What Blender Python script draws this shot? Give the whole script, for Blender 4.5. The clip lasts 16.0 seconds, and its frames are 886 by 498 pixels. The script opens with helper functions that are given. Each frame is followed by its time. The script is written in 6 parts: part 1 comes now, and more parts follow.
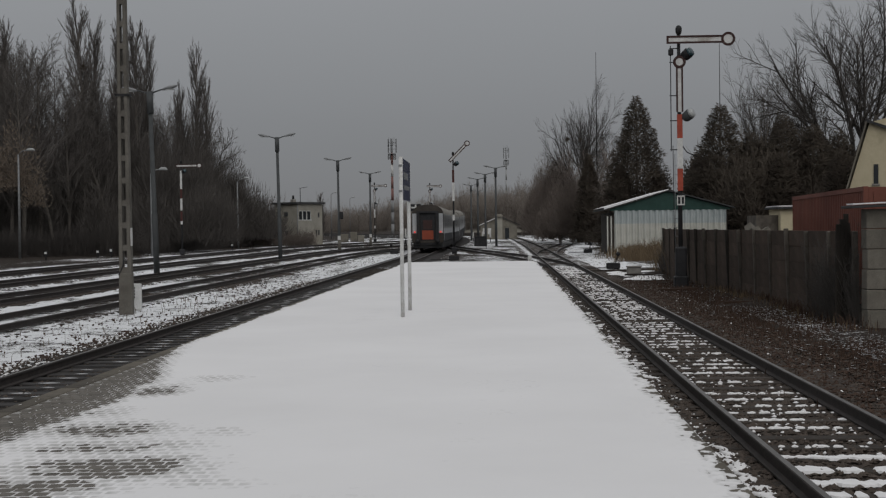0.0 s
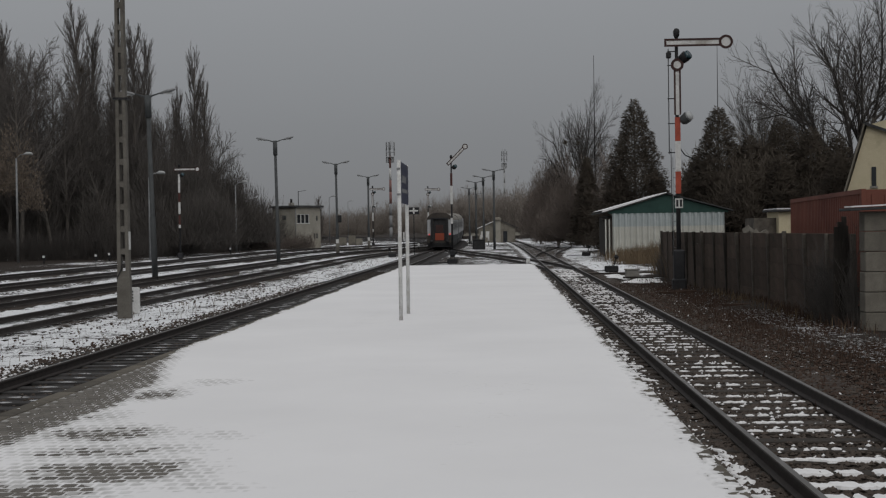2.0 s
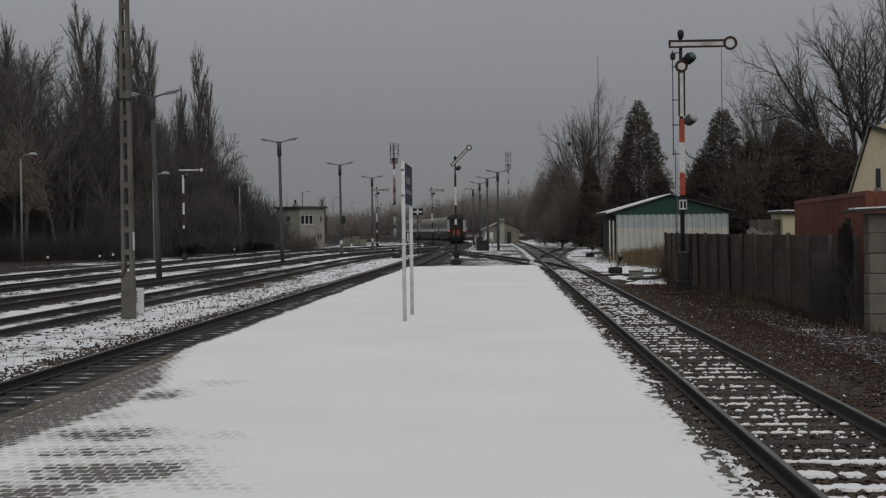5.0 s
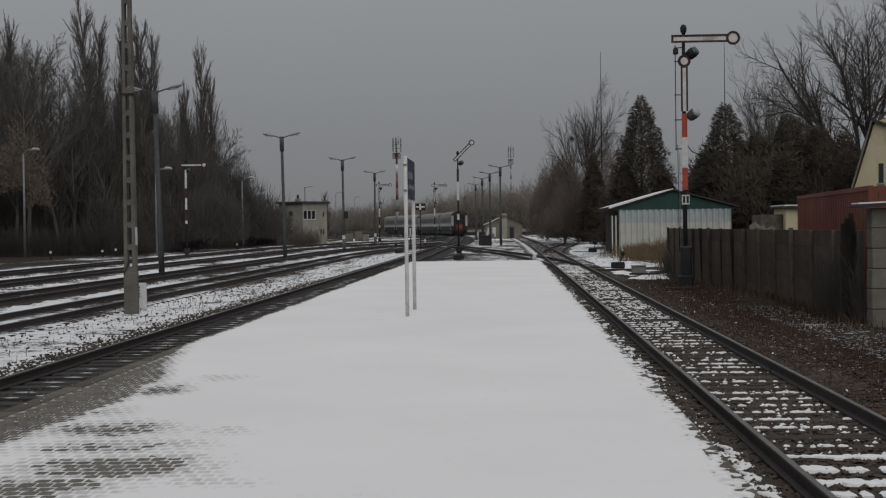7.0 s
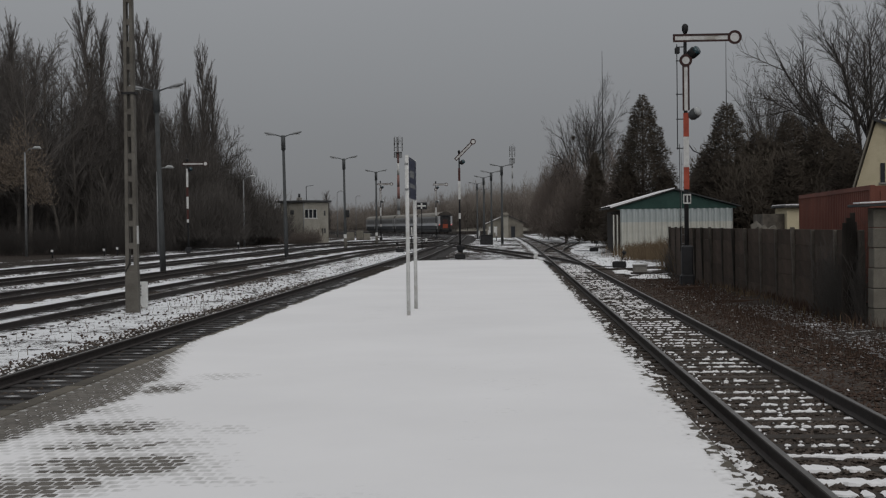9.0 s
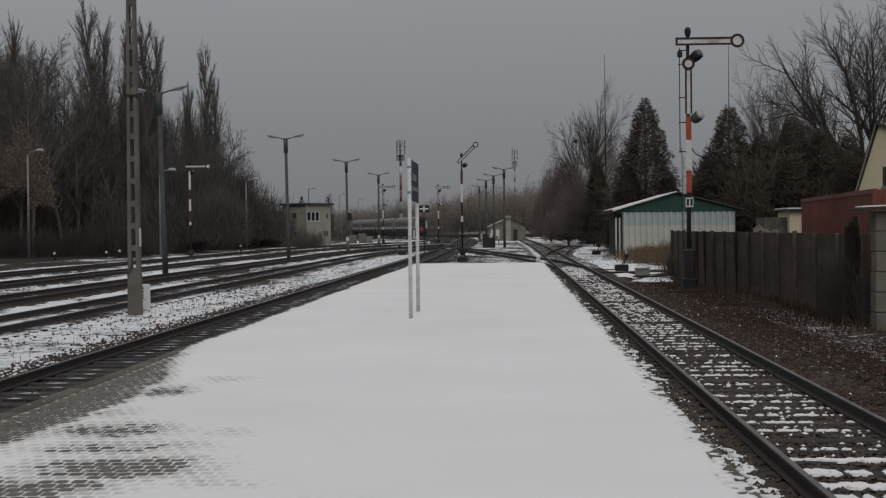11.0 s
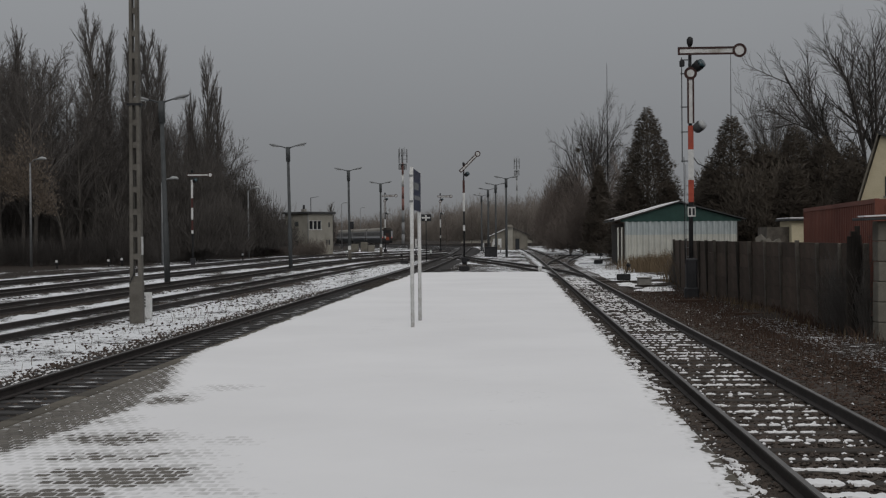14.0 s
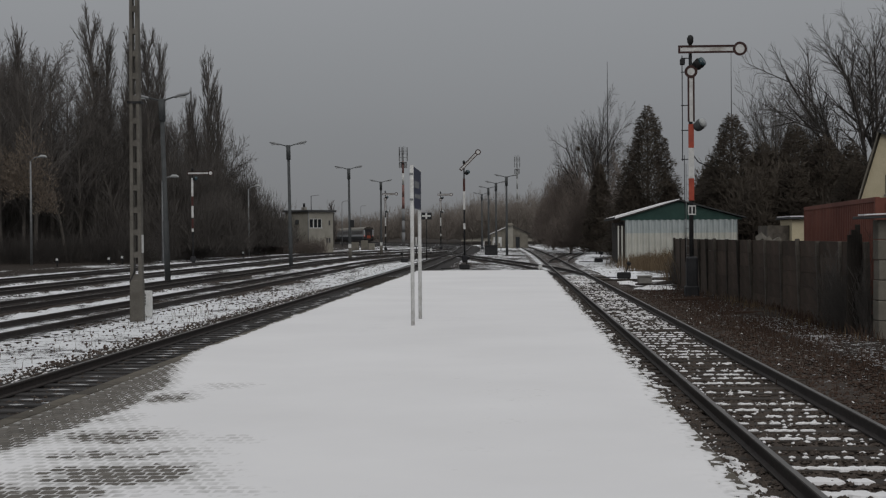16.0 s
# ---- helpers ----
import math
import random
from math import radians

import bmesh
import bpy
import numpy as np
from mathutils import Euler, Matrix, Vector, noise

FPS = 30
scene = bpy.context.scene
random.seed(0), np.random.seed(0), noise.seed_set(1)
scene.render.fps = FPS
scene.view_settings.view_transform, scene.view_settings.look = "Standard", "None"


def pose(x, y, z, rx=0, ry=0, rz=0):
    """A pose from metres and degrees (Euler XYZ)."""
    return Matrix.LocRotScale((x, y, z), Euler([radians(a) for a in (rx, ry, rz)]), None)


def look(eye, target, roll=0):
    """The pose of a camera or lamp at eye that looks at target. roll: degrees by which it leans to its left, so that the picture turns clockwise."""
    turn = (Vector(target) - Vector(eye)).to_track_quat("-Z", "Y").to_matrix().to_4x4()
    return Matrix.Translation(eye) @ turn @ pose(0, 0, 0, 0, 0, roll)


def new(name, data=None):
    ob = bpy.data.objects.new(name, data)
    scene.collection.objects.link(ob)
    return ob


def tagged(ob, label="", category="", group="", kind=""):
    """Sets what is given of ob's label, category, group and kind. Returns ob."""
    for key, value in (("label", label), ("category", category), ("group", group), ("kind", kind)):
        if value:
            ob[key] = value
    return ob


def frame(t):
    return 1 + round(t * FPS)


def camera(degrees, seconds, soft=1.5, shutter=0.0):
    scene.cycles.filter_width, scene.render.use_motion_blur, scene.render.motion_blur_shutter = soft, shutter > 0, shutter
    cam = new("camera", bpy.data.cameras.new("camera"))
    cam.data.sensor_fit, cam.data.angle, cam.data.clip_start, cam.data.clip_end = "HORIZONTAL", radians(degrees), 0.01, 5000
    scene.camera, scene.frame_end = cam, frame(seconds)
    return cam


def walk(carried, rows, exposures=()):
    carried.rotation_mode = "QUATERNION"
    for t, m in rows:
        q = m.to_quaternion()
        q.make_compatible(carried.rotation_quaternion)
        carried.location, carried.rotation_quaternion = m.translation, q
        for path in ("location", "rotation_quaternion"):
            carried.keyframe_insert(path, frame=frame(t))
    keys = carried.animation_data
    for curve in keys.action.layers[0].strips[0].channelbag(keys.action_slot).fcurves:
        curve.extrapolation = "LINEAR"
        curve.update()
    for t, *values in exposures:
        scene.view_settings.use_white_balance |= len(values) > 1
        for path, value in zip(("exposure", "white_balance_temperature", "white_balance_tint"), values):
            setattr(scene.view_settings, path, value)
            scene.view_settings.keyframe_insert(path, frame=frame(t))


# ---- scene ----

# ---- camera: held by hand on the platform, it only sways
cam = camera(36.22, 16.0, soft=1.25)
E3 = (0.0, 0.0, 2.25)
walk(cam, [
    (0, pose(*E3, 89.086, 0.743, 2.570)), (0.5, pose(*E3, 89.122, 0.755, 2.520)),
    (1, pose(*E3, 89.155, 0.826, 2.502)), (1.5, pose(*E3, 89.188, 0.825, 2.502)),
    (2, pose(*E3, 89.221, 0.835, 2.494)), (2.5, pose(*E3, 89.266, 0.768, 2.491)),
    (3, pose(*E3, 89.431, 0.694, 2.551)), (3.5, pose(*E3, 89.389, 0.736, 2.552)),
    (4, pose(*E3, 89.356, 0.755, 2.589)), (6.5, pose(*E3, 89.101, 0.729, 2.742)),
    (7, pose(*E3, 89.059, 0.750, 2.767)), (7.5, pose(*E3, 89.026, 0.739, 2.796)),
    (8, pose(*E3, 89.014, 0.714, 2.789)), (8.5, pose(*E3, 89.040, 0.628, 2.800)),
    (9, pose(*E3, 89.020, 0.689, 2.824)), (11.5, pose(*E3, 89.214, 0.578, 2.939)),
    (12, pose(*E3, 89.290, 0.590, 2.966)), (12.5, pose(*E3, 89.347, 0.515, 2.972)),
    (13, pose(*E3, 89.402, 0.547, 2.992)), (13.5, pose(*E3, 89.493, 0.487, 3.007)),
    (14, pose(*E3, 89.526, 0.484, 3.007)), (14.5, pose(*E3, 89.526, 0.473, 3.009)),
    (15, pose(*E3, 89.493, 0.468, 3.036)), (15.5, pose(*E3, 89.484, 0.487, 3.040)),
    (16, pose(*E3, 89.453, 0.458, 3.020)),
])

# ---- light: a heavy winter overcast, far brighter overhead than at the horizon
scene.view_settings.exposure = -0.2
world = bpy.data.worlds.new("overcast")
scene.world = world
world.use_nodes = True
wn, wl = world.node_tree.nodes, world.node_tree.links
wn.clear()
w_out = wn.new("ShaderNodeOutputWorld")
w_bg = wn.new("ShaderNodeBackground")
w_sky = wn.new("ShaderNodeTexSky")
w_sky.sky_type, w_sky.sun_disc = "NISHITA", False
w_sky.sun_elevation, w_sky.sun_rotation = radians(36), radians(163)
w_hue = wn.new("ShaderNodeHueSaturation")
w_hue.inputs["Saturation"].default_value = 0.1
w_hue.inputs["Value"].default_value = 0.06
w_tc = wn.new("ShaderNodeTexCoord")
w_sep = wn.new("ShaderNodeSeparateXYZ")
w_ramp = wn.new("ShaderNodeValToRGB")
w_ramp.color_ramp.elements[0].position, w_ramp.color_ramp.elements[0].color = 0.0, (0.194, 0.200, 0.210, 1)
w_ramp.color_ramp.elements[1].position, w_ramp.color_ramp.elements[1].color = 0.9, (0.78, 0.79, 0.80, 1)
e = w_ramp.color_ramp.elements.new(0.06)
e.color = (0.220, 0.229, 0.243, 1)
e = w_ramp.color_ramp.elements.new(0.18)
e.color = (0.312, 0.325, 0.344, 1)
w_noise = wn.new("ShaderNodeTexNoise")
w_noise.inputs["Scale"].default_value = 2.2
w_noise.inputs["Detail"].default_value = 3
w_mul = wn.new("ShaderNodeMapRange")
w_mul.inputs["To Min"].default_value, w_mul.inputs["To Max"].default_value = 0.92, 1.08
w_add = wn.new("ShaderNodeMix")
w_add.data_type = "RGBA"
w_add.inputs["Factor"].default_value = 0.88
w_vm = wn.new("ShaderNodeVectorMath")
w_vm.operation = "SCALE"
wl.new(w_tc.outputs["Generated"], w_sep.inputs[0])
wl.new(w_sep.outputs["Z"], w_ramp.inputs[0])
wl.new(w_tc.outputs["Generated"], w_noise.inputs["Vector"])
wl.new(w_noise.outputs["Fac"], w_mul.inputs["Value"])
wl.new(w_ramp.outputs["Color"], w_vm.inputs[0])
wl.new(w_mul.outputs["Result"], w_vm.inputs["Scale"])
wl.new(w_sky.outputs["Color"], w_hue.inputs["Color"])
wl.new(w_hue.outputs["Color"], w_add.inputs["A"])
wl.new(w_vm.outputs["Vector"], w_add.inputs["B"])
wl.new(w_add.outputs["Result"], w_bg.inputs["Color"])
w_bg.inputs["Strength"].default_value = 1.0
wl.new(w_bg.outputs[0], w_out.inputs[0])
sun_data = bpy.data.lights.new("sun", "SUN")
sun_data.energy, sun_data.angle, sun_data.color = 0.8, radians(50), (1, 0.97, 0.93)
sun = new("sun", sun_data)
sun.matrix_basis = look((18, -60, 46), (0, 0, 0))


# ---- materials
def material(name, rough=0.8, metal=0.0, spec=0.3):
    m = bpy.data.materials.new(name)
    m.use_nodes = True
    b = m.node_tree.nodes["Principled BSDF"]
    b.inputs["Roughness"].default_value, b.inputs["Metallic"].default_value = rough, metal
    b.inputs["Specular IOR Level"].default_value = spec
    return m, m.node_tree.nodes, m.node_tree.links, b


def ramp(nodes, stops):
    r = nodes.new("ShaderNodeValToRGB")
    els = r.color_ramp.elements
    els[0].position, els[0].color = stops[0][0], (*stops[0][1], 1)
    els[1].position, els[1].color = stops[-1][0], (*stops[-1][1], 1)
    for p, c in stops[1:-1]:
        k = els.new(p)
        k.color = (*c, 1)
    return r


def noise_node(nodes, links, scale, detail=4, rough=0.6, coord="Object", stretch=None):
    n = nodes.new("ShaderNodeTexNoise")
    n.inputs["Scale"].default_value, n.inputs["Detail"].default_value, n.inputs["Roughness"].default_value = scale, detail, rough
    tc = nodes.new("ShaderNodeTexCoord")
    src = tc.outputs[coord]
    if stretch:
        mp = nodes.new("ShaderNodeMapping")
        mp.inputs["Scale"].default_value = stretch
        links.new(src, mp.inputs["Vector"])
        src = mp.outputs["Vector"]
    links.new(src, n.inputs["Vector"])
    return n


def mixed(nodes, links, fac, a, b, blend="MIX"):
    m = nodes.new("ShaderNodeMix")
    m.data_type, m.blend_type = "RGBA", blend
    for sock, v in (("Factor", fac), ("A", a), ("B", b)):
        s = [i for i in m.inputs if i.name == sock and (i.type == "RGBA" or sock == "Factor" and i.type == "VALUE")][0]
        if isinstance(v, (int, float)):
            s.default_value = v
        elif isinstance(v, tuple):
            s.default_value = (*v, 1)
        else:
            links.new(v, s)
    return [o for o in m.outputs if o.type == "RGBA"][0]


def surface(name, dark, light, scale=6.0, rough=0.8, metal=0.0, bump=0.15, fine=60.0, spec=0.3, vary=0.0, stretch=None, stain=None, bump_dist=0.01):
    """A worn surface: two colours in cloudy patches, fine grain, relief, and pieces that vary a little."""
    m, nodes, links, b = material(name, rough, metal, spec)
    big = noise_node(nodes, links, scale, 5, 0.65, stretch=stretch)
    small = noise_node(nodes, links, fine, 3, 0.7, stretch=stretch)
    r = ramp(nodes, [(0.3, dark), (0.7, light)])
    links.new(big.outputs["Fac"], r.inputs[0])
    grain = ramp(nodes, [(0.25, (0.72, 0.72, 0.72)), (0.75, (1.2, 1.2, 1.2))])
    links.new(small.outputs["Fac"], grain.inputs[0])
    col = mixed(nodes, links, 1.0, r.outputs["Color"], grain.outputs["Color"], "MULTIPLY")
    if stain:
        st = noise_node(nodes, links, scale * 0.35, 6, 0.7)
        sr = ramp(nodes, [(0.52, (0, 0, 0)), (0.66, (1, 1, 1))])
        links.new(st.outputs["Fac"], sr.inputs[0])
        col = mixed(nodes, links, sr.outputs["Color"], col, stain)
    if vary:
        info = nodes.new("ShaderNodeObjectInfo")
        vr = nodes.new("ShaderNodeMapRange")
        vr.inputs["To Min"].default_value, vr.inputs["To Max"].default_value = 1 - vary, 1 + vary
        links.new(info.outputs["Random"], vr.inputs["Value"])
        sc = nodes.new("ShaderNodeVectorMath")
        sc.operation = "SCALE"
        links.new(col, sc.inputs[0])
        links.new(vr.outputs["Result"], sc.inputs["Scale"])
        col = sc.outputs["Vector"]
    links.new(col, b.inputs["Base Color"])
    if bump:
        bp = nodes.new("ShaderNodeBump")
        bp.inputs["Strength"].default_value, bp.inputs["Distance"].default_value = bump, bump_dist
        links.new(small.outputs["Fac"], bp.inputs["Height"])
        links.new(bp.outputs["Normal"], b.inputs["Normal"])
    return m


def ground_material(name, dark, light, snow_bias, fine=7.0):
    """Soil, cinders and dead leaves with a thin broken cover of snow; the attribute 'snow' says how much lies there."""
    m, nodes, links, b = material(name, 0.9, 0, 0.2)
    soil = noise_node(nodes, links, 5.0, 6, 0.7)
    grit = noise_node(nodes, links, 38.0, 4, 0.7)
    r = ramp(nodes, [(0.3, dark), (0.72, light)])
    links.new(soil.outputs["Fac"], r.inputs[0])
    g = ramp(nodes, [(0.3, (0.45, 0.45, 0.45)), (0.7, (1.45, 1.42, 1.4))])
    links.new(grit.outputs["Fac"], g.inputs[0])
    col = mixed(nodes, links, 1.0, r.outputs["Color"], g.outputs["Color"], "MULTIPLY")
    att = nodes.new("ShaderNodeAttribute")
    att.attribute_name = "snow"
    s1 = noise_node(nodes, links, 0.6, 4, 0.65)
    s2 = noise_node(nodes, links, fine, 6, 0.75)
    a1 = nodes.new("ShaderNodeMath")
    a1.operation = "MULTIPLY_ADD"
    a1.inputs[1].default_value = 0.75
    links.new(s1.outputs["Fac"], a1.inputs[0])
    links.new(s2.outputs["Fac"], a1.inputs[2])
    s3 = noise_node(nodes, links, 2.1, 4, 0.7)
    a3 = nodes.new("ShaderNodeMath")
    a3.operation = "MULTIPLY_ADD"
    a3.inputs[1].default_value = 0.7
    links.new(s3.outputs["Fac"], a3.inputs[0])
    links.new(a1.outputs[0], a3.inputs[2])
    a2 = nodes.new("ShaderNodeMath")
    a2.operation = "ADD"
    links.new(a3.outputs[0], a2.inputs[0])
    links.new(att.outputs["Fac"], a2.inputs[1])
    mask = ramp(nodes, [(0.0, (0, 0, 0)), (1.0, (1, 1, 1))])
    mr = nodes.new("ShaderNodeMapRange")
    mr.inputs["From Min"].default_value, mr.inputs["From Max"].default_value = 1.69 - snow_bias, 1.79 - snow_bias
    links.new(a2.outputs[0], mr.inputs["Value"])
    links.new(mr.outputs["Result"], mask.inputs[0])
    col = mixed(nodes, links, mask.outputs["Color"], col, (0.74, 0.75, 0.77))
    links.new(col, b.inputs["Base Color"])
    bp = nodes.new("ShaderNodeBump")
    bp.inputs["Strength"].default_value, bp.inputs["Distance"].default_value = 0.6, 0.05
    links.new(a2.outputs[0], bp.inputs["Height"])
    links.new(bp.outputs["Normal"], b.inputs["Normal"])
    return m


PAVED_TO = 0.6


def snow_material(name, thin=False):
    """Snow; where the attribute 'depth' says that it lies thin, the grey stone under it shows through."""
    m, nodes, links, b = material(name, 0.75, 0, 0.25)
    n1 = noise_node(nodes, links, 0.35, 4, 0.55)
    n2 = noise_node(nodes, links, 40.0, 4, 0.7)
    r = ramp(nodes, [(0.3, (0.738, 0.730, 0.738)), (0.7, (0.798, 0.790, 0.798))])
    links.new(n1.outputs["Fac"], r.inputs[0])
    col = r.outputs["Color"]
    if thin:
        att = nodes.new("ShaderNodeAttribute")
        att.attribute_name = "depth"
        n3 = noise_node(nodes, links, 9.0, 4, 0.7)
        tc = nodes.new("ShaderNodeTexCoord")
        xyz = nodes.new("ShaderNodeSeparateXYZ")
        links.new(tc.outputs["Object"], xyz.inputs[0])

        def calc(op, a, v=0.0, c=0.0):
            q = nodes.new("ShaderNodeMath")
            q.operation = op
            for k, w in enumerate((a, v, c)):
                if isinstance(w, (int, float)):
                    q.inputs[k].default_value = w
                else:
                    links.new(w, q.inputs[k])
            return q.outputs[0]
        # the stones lie 0.12 by 0.146 m, every other row half a stone over
        row = calc("MULTIPLY_ADD", xyz.outputs["Y"], 1 / 0.146, 0.5 - 7.6 / 0.146)
        odd = calc("MODULO", calc("FLOOR", row), 2.0)
        line = calc("ADD", calc("MULTIPLY_ADD", xyz.outputs["X"], 1 / 0.12, 0.5 + 4.735 / 0.12 + 40), calc("MULTIPLY", odd, -0.5))
        gy = calc("ABSOLUTE", calc("SUBTRACT", calc("FRACT", calc("ADD", row, 40.0)), 0.5))
        gx = calc("ABSOLUTE", calc("SUBTRACT", calc("FRACT", line), 0.5))
        edge = calc("MAXIMUM", gx, gy)
        joint = nodes.new("ShaderNodeMapRange")
        joint.inputs["From Min"].default_value, joint.inputs["From Max"].default_value = 0.33, 0.44
        joint.inputs["To Min"].default_value, joint.inputs["To Max"].default_value = 0.0, 0.006
        links.new(edge, joint.inputs["Value"])
        beside = calc("LESS_THAN", xyz.outputs["X"], PAVED_TO)
        ridge = calc("ADD", calc("MULTIPLY", joint.outputs["Result"], beside), calc("MULTIPLY_ADD", beside, -0.003, 0.003))
        wig = calc("MULTIPLY_ADD", n3.outputs["Fac"], 0.010, -0.005)
        deep = calc("ADD", calc("ADD", att.outputs["Fac"], wig), ridge)
        mr = nodes.new("ShaderNodeMapRange")
        mr.inputs["From Min"].default_value, mr.inputs["From Max"].default_value = -0.003, 0.0085
        links.new(deep, mr.inputs["Value"])
        col = mixed(nodes, links, mr.outputs["Result"], (0.30, 0.292, 0.28), col)
    links.new(col, b.inputs["Base Color"])
    bp = nodes.new("ShaderNodeBump")
    bp.inputs["Strength"].default_value, bp.inputs["Distance"].default_value = 0.25, 0.01
    links.new(n2.outputs["Fac"], bp.inputs["Height"])
    links.new(bp.outputs["Normal"], b.inputs["Normal"])
    return m


def glowing(name, colour, strength):
    m, nodes, links, b = material(name, 0.4)
    b.inputs["Base Color"].default_value = (*colour, 1)
    b.inputs["Emission Color"].default_value = (*colour, 1)
    b.inputs["Emission Strength"].default_value = strength
    return m


M_GROUND = ground_material("winter_soil", (0.014, 0.0105, 0.0085), (0.038, 0.028, 0.021), 0.0, 13.0)
M_BALLAST = ground_material("ballast_bed", (0.030, 0.024, 0.021), (0.085, 0.067, 0.056), 0.0, 16.0)
M_SNOW = snow_material("snow")
M_SNOWTHIN = snow_material("thin_snow", True)
M_STONE = surface("ballast_stone", (0.034, 0.026, 0.021), (0.10, 0.080, 0.067), 3.0, 0.9, vary=0.3)
M_RAIL = surface("rusty_rail", (0.030, 0.026, 0.025), (0.055, 0.046, 0.043), 8.0, 0.75, 0.1)
M_RAILTOP = surface("worn_rail_head", (0.09, 0.085, 0.08), (0.19, 0.18, 0.17), 2.0, 0.42, 0.7, 0.05)
M_SLEEPER = surface("tarred_sleeper", (0.024, 0.020, 0.017), (0.068, 0.056, 0.047), 5.0, 0.9, vary=0.3, stretch=(1, 6, 1))
M_SOOTY = surface("oily_black_sleeper", (0.024, 0.023, 0.023), (0.050, 0.047, 0.046), 5.0, 0.85, vary=0.3, stretch=(1, 6, 1))
M_OILBED = ground_material("oily_ballast", (0.022, 0.021, 0.021), (0.058, 0.054, 0.053), 0.0, 16.0)
M_THAWSNOW = surface("thawing_snow", (0.27, 0.27, 0.275), (0.45, 0.45, 0.46), 9.0, 0.7)
M_CONCRETE = surface("weathered_concrete", (0.20, 0.19, 0.175), (0.33, 0.315, 0.29), 2.0, 0.9, stain=(0.14, 0.13, 0.115))
M_PAVER = surface("grey_paver", (0.090, 0.082, 0.073), (0.150, 0.138, 0.123), 4.0, 0.9, vary=0.18)
M_KERB = surface("platform_kerb", (0.078, 0.068, 0.055), (0.135, 0.119, 0.096), 2.5, 0.9, vary=0.25, stain=(0.06, 0.052, 0.042))
M_STEEL = surface("galvanised_steel", (0.16, 0.165, 0.17), (0.27, 0.275, 0.28), 3.0, 0.55, 0.4)
M_DARKSTEEL = surface("dark_steel", (0.016, 0.016, 0.017), (0.04, 0.04, 0.042), 4.0, 0.6, 0.4)
M_GREYPAINT = surface("grey_lamp_pole", (0.05, 0.054, 0.056), (0.085, 0.09, 0.092), 2.0, 0.7, 0.2)
M_WHITE = surface("dull_white_paint", (0.50, 0.50, 0.49), (0.68, 0.68, 0.67), 4.0, 0.6, stain=(0.36, 0.34, 0.31))
M_RED = surface("faded_red_paint", (0.30, 0.05, 0.03), (0.42, 0.085, 0.05), 4.0, 0.6, stain=(0.2, 0.05, 0.035))
M_BLACKPAINT = surface("black_paint", (0.012, 0.012, 0.014), (0.03, 0.03, 0.033), 3.0, 0.6)
M_SIGNBLUE = surface("navy_sign_face", (0.012, 0.018, 0.05), (0.018, 0.026, 0.065), 1.5, 0.45)
M_BARK = surface("grey_bark", (0.07, 0.062, 0.056), (0.14, 0.125, 0.11), 1.5, 0.95)
M_TWIG = surface("bare_twigs", (0.08, 0.072, 0.067), (0.14, 0.127, 0.118), 0.3, 0.95, bump=0)
# the haze of distance is put into this paler twig colour
M_TWIGHAZE = surface("haze_pale_twigs", (0.17, 0.150, 0.132), (0.27, 0.238, 0.21), 0.08, 0.95, bump=0)
M_TWIGWARM = surface("brown_twigs", (0.12, 0.10, 0.088), (0.20, 0.168, 0.148), 0.3, 0.95, bump=0)
M_NEEDLE = surface("dark_needles", (0.118, 0.100, 0.082), (0.165, 0.140, 0.115), 0.9, 0.9, bump=0)


def let_light_through(m, share):
    """Thin leaves: part of the light passes through them."""
    nodes, links = m.node_tree.nodes, m.node_tree.links
    b, out = nodes["Principled BSDF"], nodes["Material Output"]
    tr = nodes.new("ShaderNodeBsdfTranslucent")
    mx = nodes.new("ShaderNodeMixShader")
    mx.inputs[0].default_value = share
    links.new(b.inputs["Base Color"].links[0].from_socket, tr.inputs["Color"])
    links.new(b.outputs[0], mx.inputs[1])
    links.new(tr.outputs[0], mx.inputs[2])
    links.new(mx.outputs[0], out.inputs["Surface"])


let_light_through(M_NEEDLE, 0.5)
M_LEAF = surface("dead_leaves", (0.13, 0.105, 0.085), (0.2, 0.16, 0.125), 0.9, 0.9, bump=0)
M_GRASS = surface("dry_grass", (0.075, 0.054, 0.034), (0.17, 0.125, 0.078), 1.2, 0.95, bump=0)
M_PLASTER = surface("grey_cream_plaster", (0.25, 0.237, 0.205), (0.35, 0.333, 0.29), 0.7, 0.95, stain=(0.22, 0.2, 0.16))
M_CREAM = surface("cream_plaster", (0.50, 0.44, 0.30), (0.60, 0.53, 0.38), 0.8, 0.95, stain=(0.36, 0.31, 0.21))
M_ROOFFELT = surface("roof_felt", (0.035, 0.036, 0.038), (0.07, 0.071, 0.073), 1.5, 0.9)
M_GLASSDARK = surface("window_glass", (0.012, 0.014, 0.017), (0.028, 0.031, 0.035), 0.5, 0.12, spec=0.6, bump=0)
M_SHEDWALL = surface("pale_corrugated_sheet", (0.46, 0.46, 0.42), (0.60, 0.595, 0.545), 0.9, 0.6, 0.0, stain=(0.5, 0.5, 0.45))
M_SHEDBAND = surface("bluish_translucent_sheet", (0.36, 0.40, 0.405), (0.46, 0.50, 0.505), 1.2, 0.5)
M_SHEDGREEN = surface("dark_green_sheet", (0.014, 0.045, 0.038), (0.026, 0.07, 0.058), 1.2, 0.6)
M_WOODDARK = surface("tarred_boards", (0.02, 0.017, 0.015), (0.05, 0.042, 0.036), 2.0, 0.9, vary=0.3, stretch=(6, 6, 1))
